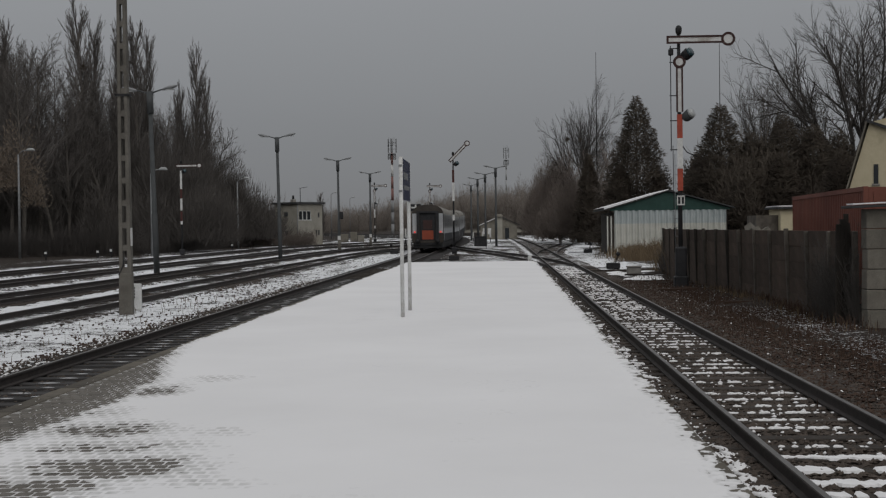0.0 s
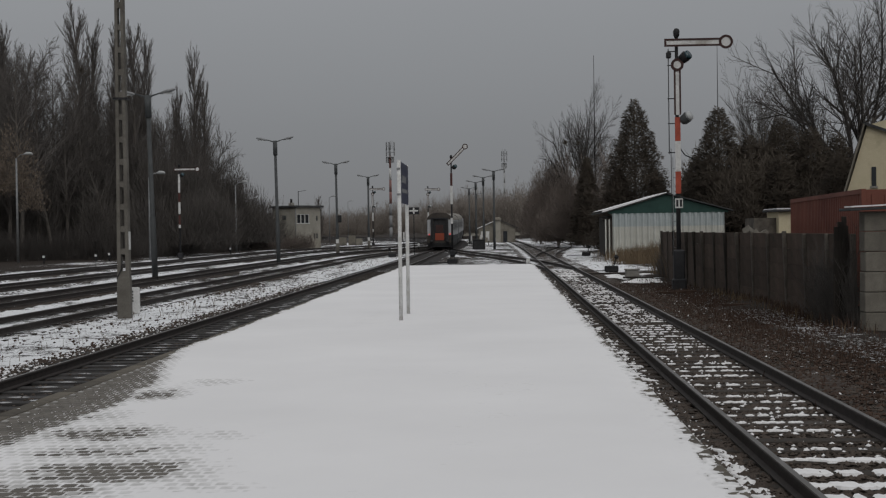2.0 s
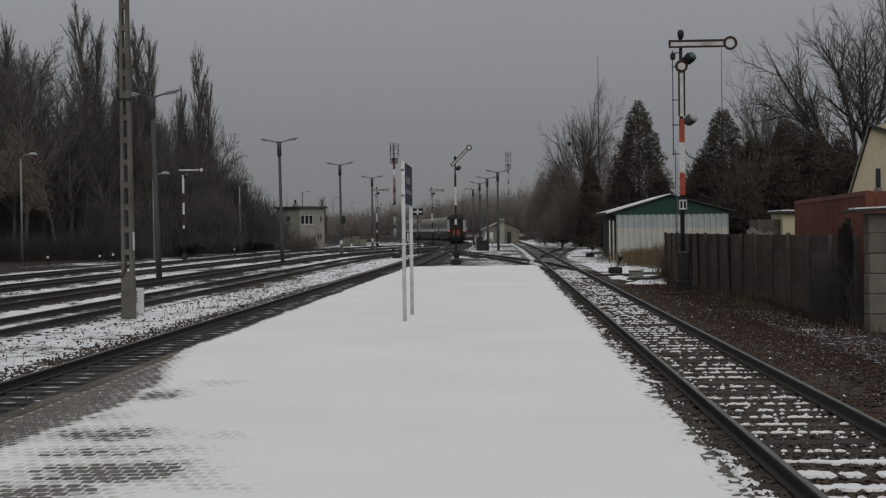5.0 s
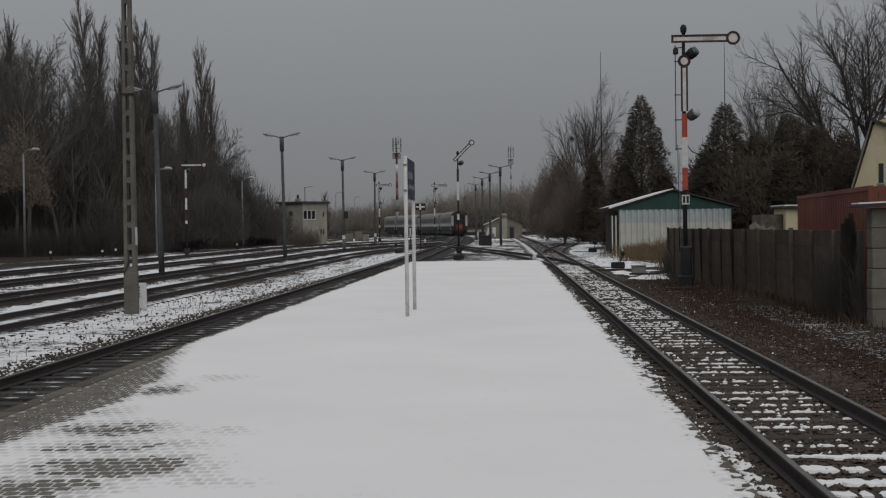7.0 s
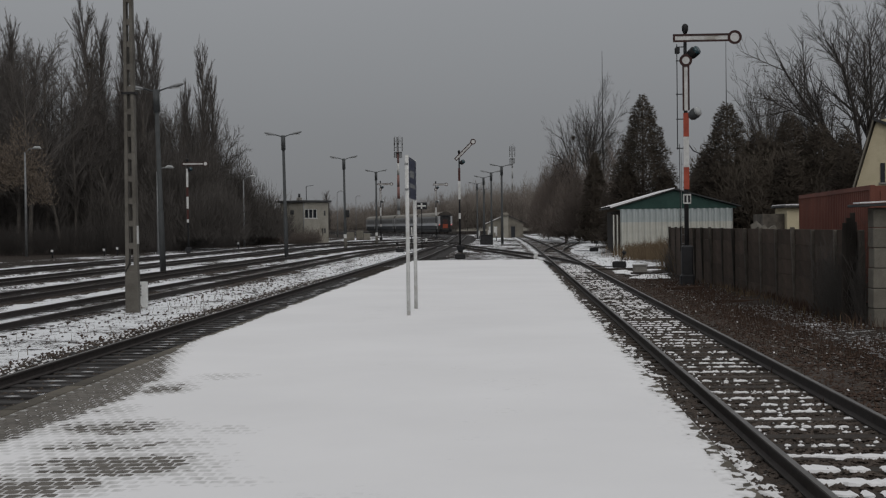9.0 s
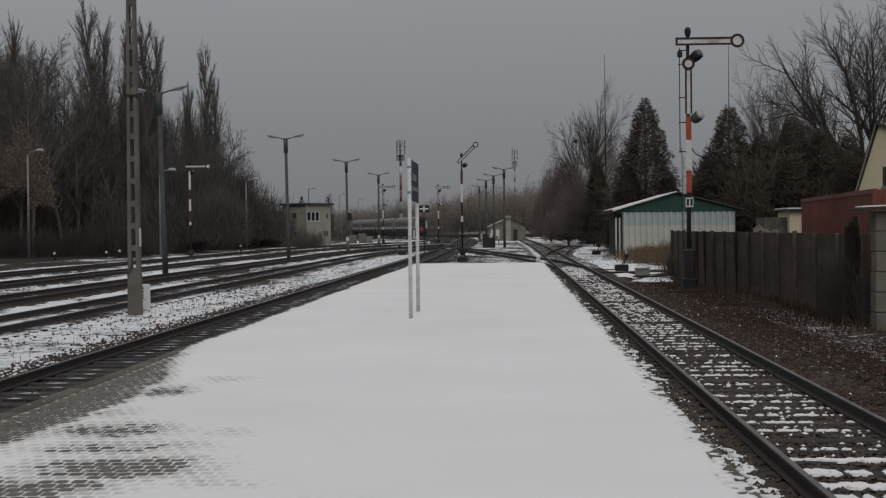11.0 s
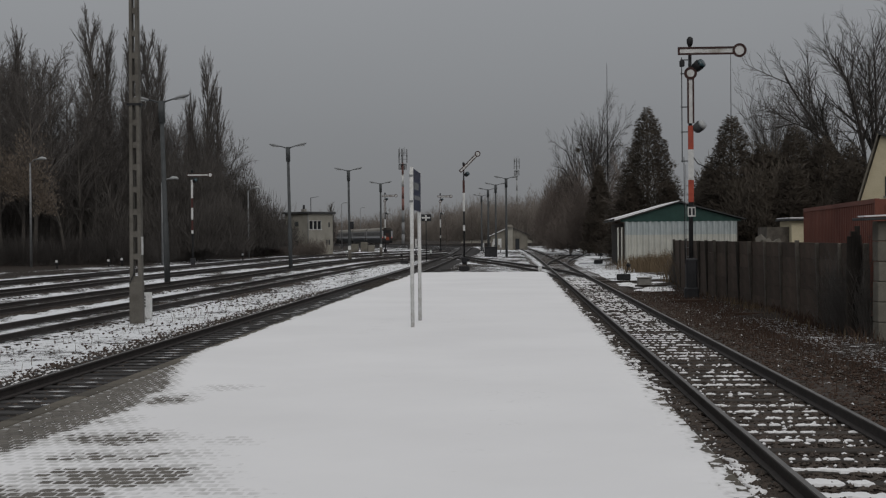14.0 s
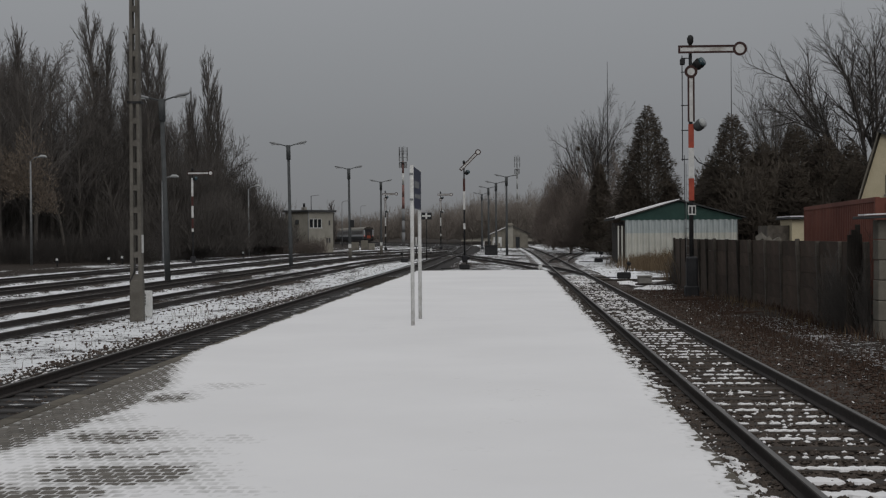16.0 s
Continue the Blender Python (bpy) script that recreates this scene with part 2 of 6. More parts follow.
M_FENCE = surface("mossy_fence_panel", (0.036, 0.0255, 0.0195), (0.074, 0.053, 0.041), 1.6, 0.95, vary=0.22, stain=(0.03, 0.027, 0.02))
M_FENCEPOST = surface("fence_post_concrete", (0.032, 0.028, 0.024), (0.10, 0.088, 0.075), 2.0, 0.95, vary=0.7)
M_PILLAR = surface("pale_concrete_block", (0.12, 0.110, 0.093), (0.20, 0.185, 0.158), 2.2, 0.95, vary=0.12, stain=(0.10, 0.088, 0.07))
M_CONTAINER = surface("rust_red_container", (0.13, 0.046, 0.033), (0.20, 0.072, 0.05), 0.8, 0.7, stain=(0.11, 0.035, 0.025))
M_COACH = surface("silver_grey_coach", (0.34, 0.35, 0.365), (0.44, 0.45, 0.465), 0.5, 0.5)
M_COACHBAND = surface("grey_window_band", (0.16, 0.163, 0.166), (0.21, 0.214, 0.217), 0.5, 0.35)
M_COACHROOF = surface("grey_coach_roof", (0.18, 0.168, 0.148), (0.26, 0.242, 0.212), 0.6, 0.7)
M_SKIRT = surface("dark_coach_skirt", (0.016, 0.017, 0.02), (0.034, 0.036, 0.04), 0.8, 0.7)
M_COACHEND = surface("sooty_coach_end", (0.035, 0.030, 0.027), (0.07, 0.06, 0.052), 0.8, 0.8)
M_WINGREY = surface("dusty_coach_window", (0.045, 0.048, 0.052), (0.075, 0.079, 0.085), 0.5, 0.3)
M_DOORRED = surface("orange_red_door", (0.21, 0.042, 0.022), (0.29, 0.062, 0.03), 1.0, 0.5)
M_DOORDIM = surface("dim_red_window", (0.035, 0.02, 0.019), (0.06, 0.028, 0.025), 1.0, 0.3)
M_GRASSDARK = surface("leaf_litter", (0.032, 0.019, 0.014), (0.072, 0.045, 0.032), 2.0, 0.95, bump=0)
M_MAST = surface("old_mast_concrete", (0.10, 0.092, 0.08), (0.17, 0.158, 0.14), 2.0, 0.95, stain=(0.075, 0.068, 0.058))
M_DULL = surface("grimy_grey_plaster", (0.15, 0.138, 0.115), (0.23, 0.212, 0.18), 0.8, 0.95, stain=(0.08, 0.075, 0.065))
# two darker twig tones, for undergrowth, vines and some of the trees
M_TWIGDARK = surface("darker_twigs", (0.06, 0.054, 0.05), (0.11, 0.10, 0.092), 0.3, 0.95, bump=0)
M_TWIGBLACK = surface("darkest_twigs", (0.045, 0.040, 0.037), (0.085, 0.076, 0.07), 0.3, 0.95, bump=0)
M_TAIL = glowing("red_tail_light", (1.0, 0.10, 0.08), 0.4)
M_GREENGLASS = surface("blue_green_lens", (0.012, 0.035, 0.045), (0.02, 0.05, 0.06), 2.0, 0.2, spec=0.6)
M_LAMPGLASS = surface("pale_lamp_glass", (0.30, 0.31, 0.31), (0.42, 0.43, 0.43), 2.0, 0.3)


# ---- mesh helpers
def make(name, bm, mat, parent=None, label="", smooth=False):
    me = bpy.data.meshes.new(name)
    bm.to_mesh(me)
    bm.free()
    for mm in (mat if isinstance(mat, (list, tuple)) else [mat]):
        me.materials.append(mm)
    if smooth:
        for p in me.polygons:
            p.use_smooth = True
    ob = new(name, me)
    if parent:
        ob.parent = parent
    if label:
        ob["label"] = label
    return ob


def part(name, bm, mat, parent, label="", smooth=False):
    return make(name, bm, mat, parent, label, smooth)


def thing(name, label, category, group="", kind="", at=(0, 0, 0), turn=0.0):
    ob = new(name)
    ob.empty_display_size = 0.2
    ob.matrix_basis = pose(*at, 0, 0, turn)
    return tagged(ob, label, category, group, kind)


def box(bm, x0, x1, y0, y1, z0, z1, bevel=0.0, m=None, mat_index=0):
    vs = [bm.verts.new(v) for v in ((x0, y0, z0), (x1, y0, z0), (x1, y1, z0), (x0, y1, z0), (x0, y0, z1), (x1, y0, z1), (x1, y1, z1), (x0, y1, z1))]
    fs = [bm.faces.new([vs[i] for i in f]) for f in ((3, 2, 1, 0), (4, 5, 6, 7), (0, 1, 5, 4), (1, 2, 6, 5), (2, 3, 7, 6), (3, 0, 4, 7))]
    for f in fs:
        f.material_index = mat_index
    if bevel:
        edges = list({e for f in fs for e in f.edges})
        res = bmesh.ops.bevel(bm, geom=edges, offset=bevel, segments=1, affect="EDGES")
        vs = list({v for f in res["faces"] for v in f.verts} | {v for v in vs if v.is_valid})
    if m is not None:
        for v in vs:
            v.co = m @ v.co
    return bm


def tube(bm, pts, radii, sides=8, cap=True, mat_index=0):
    """A round bar through the points, with its own radius at each."""
    rings = []
    for i, p in enumerate(pts):
        p = Vector(p)
        d = (Vector(pts[min(i + 1, len(pts) - 1)]) - Vector(pts[max(i - 1, 0)])).normalized()
        a = d.cross(Vector((0, 0, 1)) if abs(d.z) < 0.9 else Vector((1, 0, 0))).normalized()
        b = d.cross(a)
        r = radii[i] if isinstance(radii, (list, tuple)) else radii
        rings.append([bm.verts.new(p + r * (math.cos(2 * math.pi * k / sides) * a + math.sin(2 * math.pi * k / sides) * b)) for k in range(sides)])
    for r0, r1 in zip(rings, rings[1:]):
        for k in range(sides):
            f = bm.faces.new((r0[k], r0[(k + 1) % sides], r1[(k + 1) % sides], r1[k]))
            f.material_index = mat_index
    if cap:
        bm.faces.new(rings[0][::-1]).material_index = mat_index
        bm.faces.new(rings[-1]).material_index = mat_index
    return bm


def B():
    return bmesh.new()


def box_part(name, dims, mat, parent, label="", bevel=0.0, m=None):
    return part(name, box(B(), *dims, bevel, m), mat, parent, label)


def tube_part(name, pts, radii, mat, parent, label="", sides=8):
    return part(name, tube(B(), pts, radii, sides), mat, parent, label, smooth=True)


def grid_mesh(name, xs, ys, zf, mat, snow=None, kind="structure", label="", category=""):
    X, Y = np.meshgrid(xs, ys)
    Z = zf(X, Y)
    nx, ny = len(xs), len(ys)
    co = np.stack([X, Y, Z], -1).reshape(-1, 3)
    i = np.arange(nx * ny).reshape(ny, nx)
    faces = np.stack([i[:-1, :-1], i[:-1, 1:], i[1:, 1:], i[1:, :-1]], -1).reshape(-1, 4)
    me = bpy.data.meshes.new(name)
    me.from_pydata(co.tolist(), [], faces.tolist())
    me.materials.append(mat)
    me.polygons.foreach_set("use_smooth", [True] * len(me.polygons))
    if snow is not None:
        a = me.attributes.new("snow", "FLOAT", "POINT")
        a.data.foreach_set("value", snow(X, Y).reshape(-1).astype(np.float32))
    return tagged(new(name, me), label, category, "", kind)


def value_noise(seed):
    """Smooth noise over the plan, between -1 and 1."""
    g = np.random.RandomState(seed).uniform(-1, 1, (256, 256))

    def f(x, y):
        xi, yi = np.floor(x).astype(int), np.floor(y).astype(int)
        u, v = x - xi, y - yi
        u, v = u * u * (3 - 2 * u), v * v * (3 - 2 * v)
        a, b = g[xi % 256, yi % 256], g[(xi + 1) % 256, yi % 256]
        c, d = g[xi % 256, (yi + 1) % 256], g[(xi + 1) % 256, (yi + 1) % 256]
        return (a * (1 - u) + b * u) * (1 - v) + (c * (1 - u) + d * u) * v
    return f


N1, N2, N3 = value_noise(1), value_noise(2), value_noise(3)


def steps(*runs):
    out = []
    for a, b, d in runs:
        out += list(np.arange(a, b - 1e-6, d))
    return np.array(out + [runs[-1][1]])


# ---- plan of the tracks: rail heads at 0.17, platform at 0.50
RIGHT_X, LEFT_X = 3.18, -6.52


def main_line(y):
    """The line that the train takes: along the platform, then away to the left."""
    if y < 100:
        return LEFT_X
    if y < 205:
        return -6.6 - 0.007 * (y - 100) + 0.08 * max(0, (110 - y) / 10)
    k = 0.00160
    u = min(y, 284) - 205
    x = -7.335 - 0.007 * u - k * u * u
    return x - 0.26 * max(0, y - 284)


def rise(f, y):
    """The main line climbs a little past the yard."""
    if f is not main_line:
        return 0.0
    u = min(1, max(0, (y - 158) / 60))
    return 0.60 * u * u * (3 - 2 * u)


def blend(a, b, y0, y1):
    def f(y):
        u = min(1, max(0, (y - y0) / (y1 - y0)))
        return a + (b - a) * u * u * (3 - 2 * u)
    return f


def joining(x, y0, y1):
    """A yard track that runs straight and then swings over into the main line."""
    def f(y):
        u = min(1, max(0, (y - y0) / (y1 - y0)))
        return x + (main_line(y) - x) * u * u * (3 - 2 * u)
    return f


TRACKS = [
    ("right", blend(RIGHT_X, 0.2, 110, 420), -20.0, 300.0),
    ("left", main_line, -20.0, 470.0),
    ("second", joining(-12.2, 105, 186), 15.0, 182.0),
    ("third", joining(-16.5, 120, 215), 25.0, 210.0),
    ("fourth", joining(-21.4, 135, 250), 35.0, 245.0),
    ("fifth", joining(-26.6, 150, 285), 45.0, 280.0),
]
CONNECTIONS = [
    ("crossover", blend(RIGHT_X, -6.95, 66, 172), 74.0, 164.0),
    ("siding", blend(RIGHT_X, 8.6, 96, 190), 104.0, 230.0),
]


# ---- ground
def ground_height(X, Y):
    z = 0.05 * N1(X * 0.5, Y * 0.5) + 0.025 * N2(X * 2.1, Y * 2.1) - 0.06
    bank = np.clip((X - 5.2) / 2.5, 0, 1)
    z = z + 0.10 * bank * (1 + N3(X * 0.7, Y * 0.7))
    flat = np.clip((np.hypot(X, Y - 60) - 180) / 200, 0, 1)
    return z * (1 - 0.8 * flat)


def ground_snow(X, Y):
    s = np.where(X < -2, 0.40, 0.14)
    s = s + np.where((X > -11.0) & (X < -7.9), 0.2, 0)
    for c, w in ((-14.4, 0.9), (-19.3, 1.4), (-24.7, 1.2), (-30.0, 1.4)):
        s = s + 0.22 * np.exp(-((X - c) / w) ** 2)
    s = np.where(X < -31, 0.36, s)
    s = np.where(X < -37, 0.12, s)
    s = np.where((X > 4.8) & (Y < 54), 0.20 + 0.22 * np.exp(-((X - 6.6) / 0.7) ** 2) * (Y < 34), s)
    s = s + 0.5 * np.exp(-((X - 6.4) / 0.8) ** 2 - ((Y - 60) / 6.0) ** 2)
    s = s + 0.45 * np.exp(-((X - 6.0) / 4.0) ** 2 - ((Y - 150) / 22) ** 2)
    s = np.where((Y > 70) & (X > -5.5) & (X < 12), 0.53, s)
    s = s + np.where((Y > 40) | (X < -11), 0.22 * N1(X * 0.35, Y * 0.09) + 0.10 * N3(X * 1.3, Y * 0.4), 0)
    s = np.where((Y > 330), 0.2, s)
    return s


grid_mesh("ground", steps((-900, -200, 50), (-200, -40, 8), (-40, -28, 1), (-28, 14, 0.3), (14, 40, 2), (40, 200, 10), (200, 900, 50)),
          steps((-60, 4, 4), (4, 80, 0.4), (80, 200, 1.5), (200, 400, 8), (400, 2400, 60)), ground_height, M_GROUND, ground_snow,
          label="brown winter soil with a thin broken cover of snow", category="ground")


def line_points(f, y0, y1, d):
    n = max(2, int((y1 - y0) / d) + 1)
    return [(f(y), y) for y in np.linspace(y0, y1, n)]


def side_at(f, y):
    t = Vector((f(y + 0.5) - f(y - 0.5), 1.0)).normalized()
    return Vector((t.y, -t.x)), t


RAIL_SECTION = [(-0.065, 0.0), (0.065, 0.0), (0.065, 0.018), (0.012, 0.035), (0.012, 0.115), (0.036, 0.125), (0.036, 0.150), (0.028, 0.158), (-0.028, 0.158), (-0.036, 0.150), (-0.036, 0.125), (-0.012, 0.115), (-0.012, 0.035), (-0.065, 0.018)]


def rail_mesh(f, y0, y1, side, d):
    bm = B()
    prev = None
    for x, y in line_points(f, y0, y1, d):
        s, t = side_at(f, y)
        ring = [bm.verts.new((x + s.x * (side * 0.754 + u), y + s.y * (side * 0.754 + u), 0.012 + w + rise(f, y))) for u, w in RAIL_SECTION]
        if prev:
            n = len(ring)
            for k in range(n):
                fc = bm.faces.new((prev[k], prev[(k + 1) % n], ring[(k + 1) % n], ring[k]))
                fc.material_index = 1 if k == 7 else 0
        prev = ring
    return bm


def sleeper_mesh(mat):
    bm = box(B(), -1.25, 1.25, -0.125, 0.125, -0.14, 0.012, 0.012)
    me = bpy.data.meshes.new("sleeper")
    bm.to_mesh(me)
    bm.free()
    me.materials.append(mat)
    return me


def snow_cap_mesh(seed, gaps, slim=1.0):
    """Thin snow that lies along a sleeper between the rails, ragged and broken by stones."""
    rnd = random.Random(seed)
    bm = B()
    n = 40
    holes, hole = [], False
    for i in range(n):
        hole = rnd.random() < (0.6 if hole else gaps)
        holes.append(hole)
    w0, w1 = -0.10, 0.10
    rows = []
    for i in range(n + 1):
        x = -0.67 + 1.34 * i / n
        w0 = min(0.0, max(-0.15 * slim, w0 + rnd.uniform(-0.035, 0.035)))
        w1 = max(0.02, min(0.14 * slim, w1 + rnd.uniform(-0.035, 0.035)))
        at_end = (i == 0 or holes[i - 1]) or (i == n or holes[i])
        mid, k = (w0 + w1) / 2, 0.55 if at_end else 1.0
        a, b = mid + (w0 - mid) * k, mid + (w1 - mid) * k
        h = (0.016 + rnd.uniform(0, 0.012)) * (0.5 if at_end else 1)
        rows.append([bm.verts.new(v) for v in ((x, a - 0.012, -0.004), (x, a, h), (x, mid + rnd.uniform(-0.01, 0.01), h + 0.006), (x, b, h), (x, b + 0.012, -0.004))])
    for i in range(n):
        if holes[i]:
            continue
        for k in range(4):
            bm.faces.new((rows[i][k], rows[i][k + 1], rows[i + 1][k + 1], rows[i + 1][k]))
    me = bpy.data.meshes.new("snow_strip")
    bm.to_mesh(me)
    bm.free()
    me.materials.append(M_SNOW)
    return me


def sliver_mesh(seed):
    """A thin wind-blown streak of snow on a sleeper's end."""
    g = random.Random(seed)
    bm = B()
    n, L, w = 7, g.uniform(0.09, 0.18), g.uniform(0.05, 0.085)
    rim = []
    for side in (1, -1):
        for k in range(n):
            u = -1 + 2 * k / (n - 1)
            rim.append(bm.verts.new((side * u * L, side * w * (1 - u * u) * g.uniform(0.5, 1.2) + 0.01 * u, 0.0)))
    top = bm.verts.new((0, 0, 0.010))
    for k in range(len(rim)):
        bm.faces.new((rim[k - 1], rim[k], top))
    me = bpy.data.meshes.new("snow_sliver")
    bm.to_mesh(me)
    bm.free()
    me.materials.append(M_THAWSNOW)
    return me


SLIVERS = [sliver_mesh(k) for k in range(6)]
SLEEPER_ME = sleeper_mesh(M_SLEEPER)
SOOTY_ME = sleeper_mesh(M_SOOTY)
SNOW_CAPS = [snow_cap_mesh(k, 0.03) for k in range(6)]
BROKEN_CAPS = [snow_cap_mesh(k + 20, 0.27, 0.31) for k in range(10)]


def ballast_strip(name, f, y0, y1, parent, snow, half=1.75, foot=0.5, rough=True):
    us = [-half - foot, -half, -half + 0.15, -1.1, -0.8, -0.6, -0.3, 0, 0.3, 0.6, 0.8, 1.0, half - 0.15, half, half + foot]
    zs = [-0.16, -0.03, 0.0, -0.01, -0.02, -0.02, -0.02, -0.02, -0.02, -0.02, -0.02, -0.01, 0.0, -0.03, -0.16]
    d = 0.4 if y1 < 90 else 0.8
    rows = line_points(f, y0, y1, d)
    co, sn = [], []
    for x, y in rows:
        s, t = side_at(f, y)
        lift = rise(f, y)
        for u, z in zip(us, zs):
            z = z + (lift if abs(u) <= half else 0)
            px, py = x + s.x * u, y + s.y * u
            co.append((px, py, z + 0.02 * float(N2(np.array(px * 2.5), np.array(py * 2.5)))))
            patch = 0.20 * float(N1(np.array(px * 0.45), np.array(py * 0.11))) + 0.12 * float(N3(np.array(px * 1.7), np.array(py * 0.5)))
            sn.append(snow(u, y) + (patch if rough else 0.3 * patch))
    n = len(us)
    faces = [(r * n + c, r * n + c + 1, (r + 1) * n + c + 1, (r + 1) * n + c) for r in range(len(rows) - 1) for c in range(n - 1)]
    me = bpy.data.meshes.new(name)
    me.from_pydata(co, [], faces)
    me.materials.append(M_OILBED if f is main_line else M_BALLAST)
    a = me.attributes.new("snow", "FLOAT", "POINT")
    a.data.foreach_set("value", np.array(sn, np.float32))
    ob = new(name, me)
    ob.parent = parent
    return ob


def track(name, f, y0, y1, near_parts):
    tr = thing("railway_track", "rusty steel rails on dark sleepers with patchy snow", "railway track", "tracks of the station", "structure")
    snow_of = {"right": lambda u, y: (0.22 if y < 34 else 0.25 if y < 75 else 0.42) + (0.42 if -1.5 < u < -0.9 and y < 14.5 else 0.24 if -1.6 < u < -0.9 else 0),
               "left": lambda u, y: 0.05 if abs(u) < 1.1 else (0.33 if u < 0 else 0.05),
               "second": lambda u, y: 0.44 if abs(u) < 1.2 else 0.54,
               "third": lambda u, y: (0.5 if -0.6 < u < 0.6 else 0.2) if abs(u) < 1.2 else 0.48,
               "crossover": lambda u, y: 0.46}.get(name, lambda u, y: 0.42 if abs(u) < 1.2 else 0.54)
    wide = name in ("right", "left")
    ballast_strip("ballast", f, y0, y1, tr, snow_of, 1.75 if wide else 1.2, 0.5 if wide else 0.3, not wide)
    for side in (-1, 1):
        part("rail", rail_mesh(f, y0, y1, side, 1.5), [M_RAIL, M_RAILTOP], tr, smooth=False)
    rnd = random.Random(name)
    y = y0 + 0.2
    co, faces = [], []
    count = 0
    while y < min(y1, 190):
        s, t = side_at(f, y)
        ang = math.degrees(math.atan2(s.y, s.x)) + rnd.uniform(-0.7, 0.7)
        sunk = 0.034 if not wide or y > 75 else 0.0
        m = pose(f(y), y, rise(f, y) + rnd.uniform(-0.006, 0.004) - sunk, 0, 0, ang)
        if count < near_parts:
            ob = new("sleeper", SOOTY_ME if name == "left" else SLEEPER_ME)
            ob.parent, ob.matrix_basis = tr, m
        else:
            k = len(co)
            co += [tuple(m @ Vector((a * 1.25, b * 0.125, c))) for c in (-0.14, 0.012) for a, b in ((-1, -1), (1, -1), (1, 1), (-1, 1))]
            faces += [tuple(k + i for i in q) for q in ((4, 5, 6, 7), (0, 1, 5, 4), (1, 2, 6, 5), (2, 3, 7, 6), (3, 0, 4, 7))]
        if name == "left" and 8 < y < 60 and rnd.random() < 0.85:
            sl = new("snow_sliver", rnd.choice(SLIVERS))
            sl.parent, sl.matrix_basis = tr, m @ pose(rnd.uniform(-0.38, -0.02), rnd.uniform(-0.05, 0.06), 0.012, 0, 0, rnd.uniform(-6, 6))
        if name == "right" and y < 75:
            if 13.2 < y < 60 and rnd.random() < 0.16:
                y += 0.62
                count += 1
                continue
            sn = new("snow_strip", rnd.choice(SNOW_CAPS if y < 13.2 or (y > 36 and rnd.random() < 0.15) else BROKEN_CAPS))
            sn.parent, sn.matrix_basis = tr, m @ pose(0, 0, 0.006, 0, 0, rnd.choice((0, 180)))
        count += 1
        y += 0.62 * (1 + rnd.uniform(-0.03, 0.03))
    if co:
        me = bpy.data.meshes.new("far_sleepers")
        me.from_pydata(co, [], faces)
        me.materials.append(M_SLEEPER)
        ob = tagged(new("far_sleepers", me), kind="stuff")
        ob.parent = tr
    return tr


for name, f, y0, y1 in TRACKS:
    track(name, f, y0, y1, {"right": 150, "left": 130}.get(name, 0))
for name, f, y0, y1 in CONNECTIONS:
    track(name, f, y0, y1, 0)

# ---- platform
PX0, PX1, PY0, PY1 = -5.0, 1.60, -14.0, 68.2
platform = thing("platform", "low island platform covered with fresh snow", "platform", kind="structure")
box_part("core", (PX0 + 0.15, PX1 - 0.15, PY0, PY1 - 0.2, -0.3, 0.38), M_CONCRETE, platform)


def snow_depth(X, Y):
    """Height of the snow's surface over the pavers; below nought the pavers stand bare and snow stays in the joints."""
    d = 0.013 + 0.005 * N1(X * 0.7, Y * 0.35) + 0.002 * N2(X * 3, Y * 3)
    wob = 0.14 * N3(X * 0.9, Y * 0.55) + 0.10 * N2(X * 2.7, Y * 2.0)
    fine = 0.0022 * N1(X * 17, Y * 11) + 0.0015 * N3(X * 31, Y * 23)
    bare_x = np.interp(Y, [0, 9, 11.4, 14, 16.5, 18.2, 20, 24], [-4.4, -4.35, -4.28, -4.15, -4.4, -4.75, -5.0, -5.3])
    strip = 0.014 * (X + wob * 0.6 - bare_x - 0.1) / 0.3
    patch = np.full_like(d, 0.02)
    for cx, cy, rx, ry, dep in ((-3.60, 11.75, 1.0, 0.85, 0.0225), (-3.05, 9.75, 1.15, 0.85, 0.0232), (-3.85, 14.6, 0.55, 0.85, 0.0222), (-3.5, 8.9, 1.1, 0.8, 0.0235), (-3.35, 10.7, 1.2, 0.7, 0.0195), (-2.5, 11.5, 0.6, 0.7, 0.0140), (-3.5, 15.7, 0.7, 0.7, 0.0150), (-2.2, 9.2, 0.9, 0.35, 0.0145), (-3.9, 12.9, 0.6, 0.8, 0.0175)):
        patch = np.minimum(patch, 0.0185 - dep * np.exp(-(((X - cx + 0.5 * wob) / rx) ** 2 + ((Y - cy + wob) / ry) ** 2)))
    d = np.minimum(d, np.minimum(np.maximum(patch, -0.0048), np.maximum(strip, -0.0050 - 0.0048 * np.clip((bare_x - 0.05 - X) / 0.35, 0, 1))) + fine)
    right = (PX1 - X) + 0.03 * N2(X * 2, Y * 1.3) + 0.04 * N3(X * 9, Y * 5) + 0.03 * N1(X * 25, Y * 13)
    bare = 0.01 - 0.05 * np.clip((14.5 - Y) / 5.5, 0, 1)
    d = np.minimum(d, 0.042 * (right + bare) + 1.7 * fine)
    left = (X - PX0) + 0.06 * N2(X * 2, Y * 0.8) + 0.05 * N3(X * 9, Y * 5) + 0.03 * N1(X * 25, Y * 13)
    d = np.minimum(d, 0.07 * (left - 0.07) + 0.5 * fine)
    return np.maximum(d, -0.012)


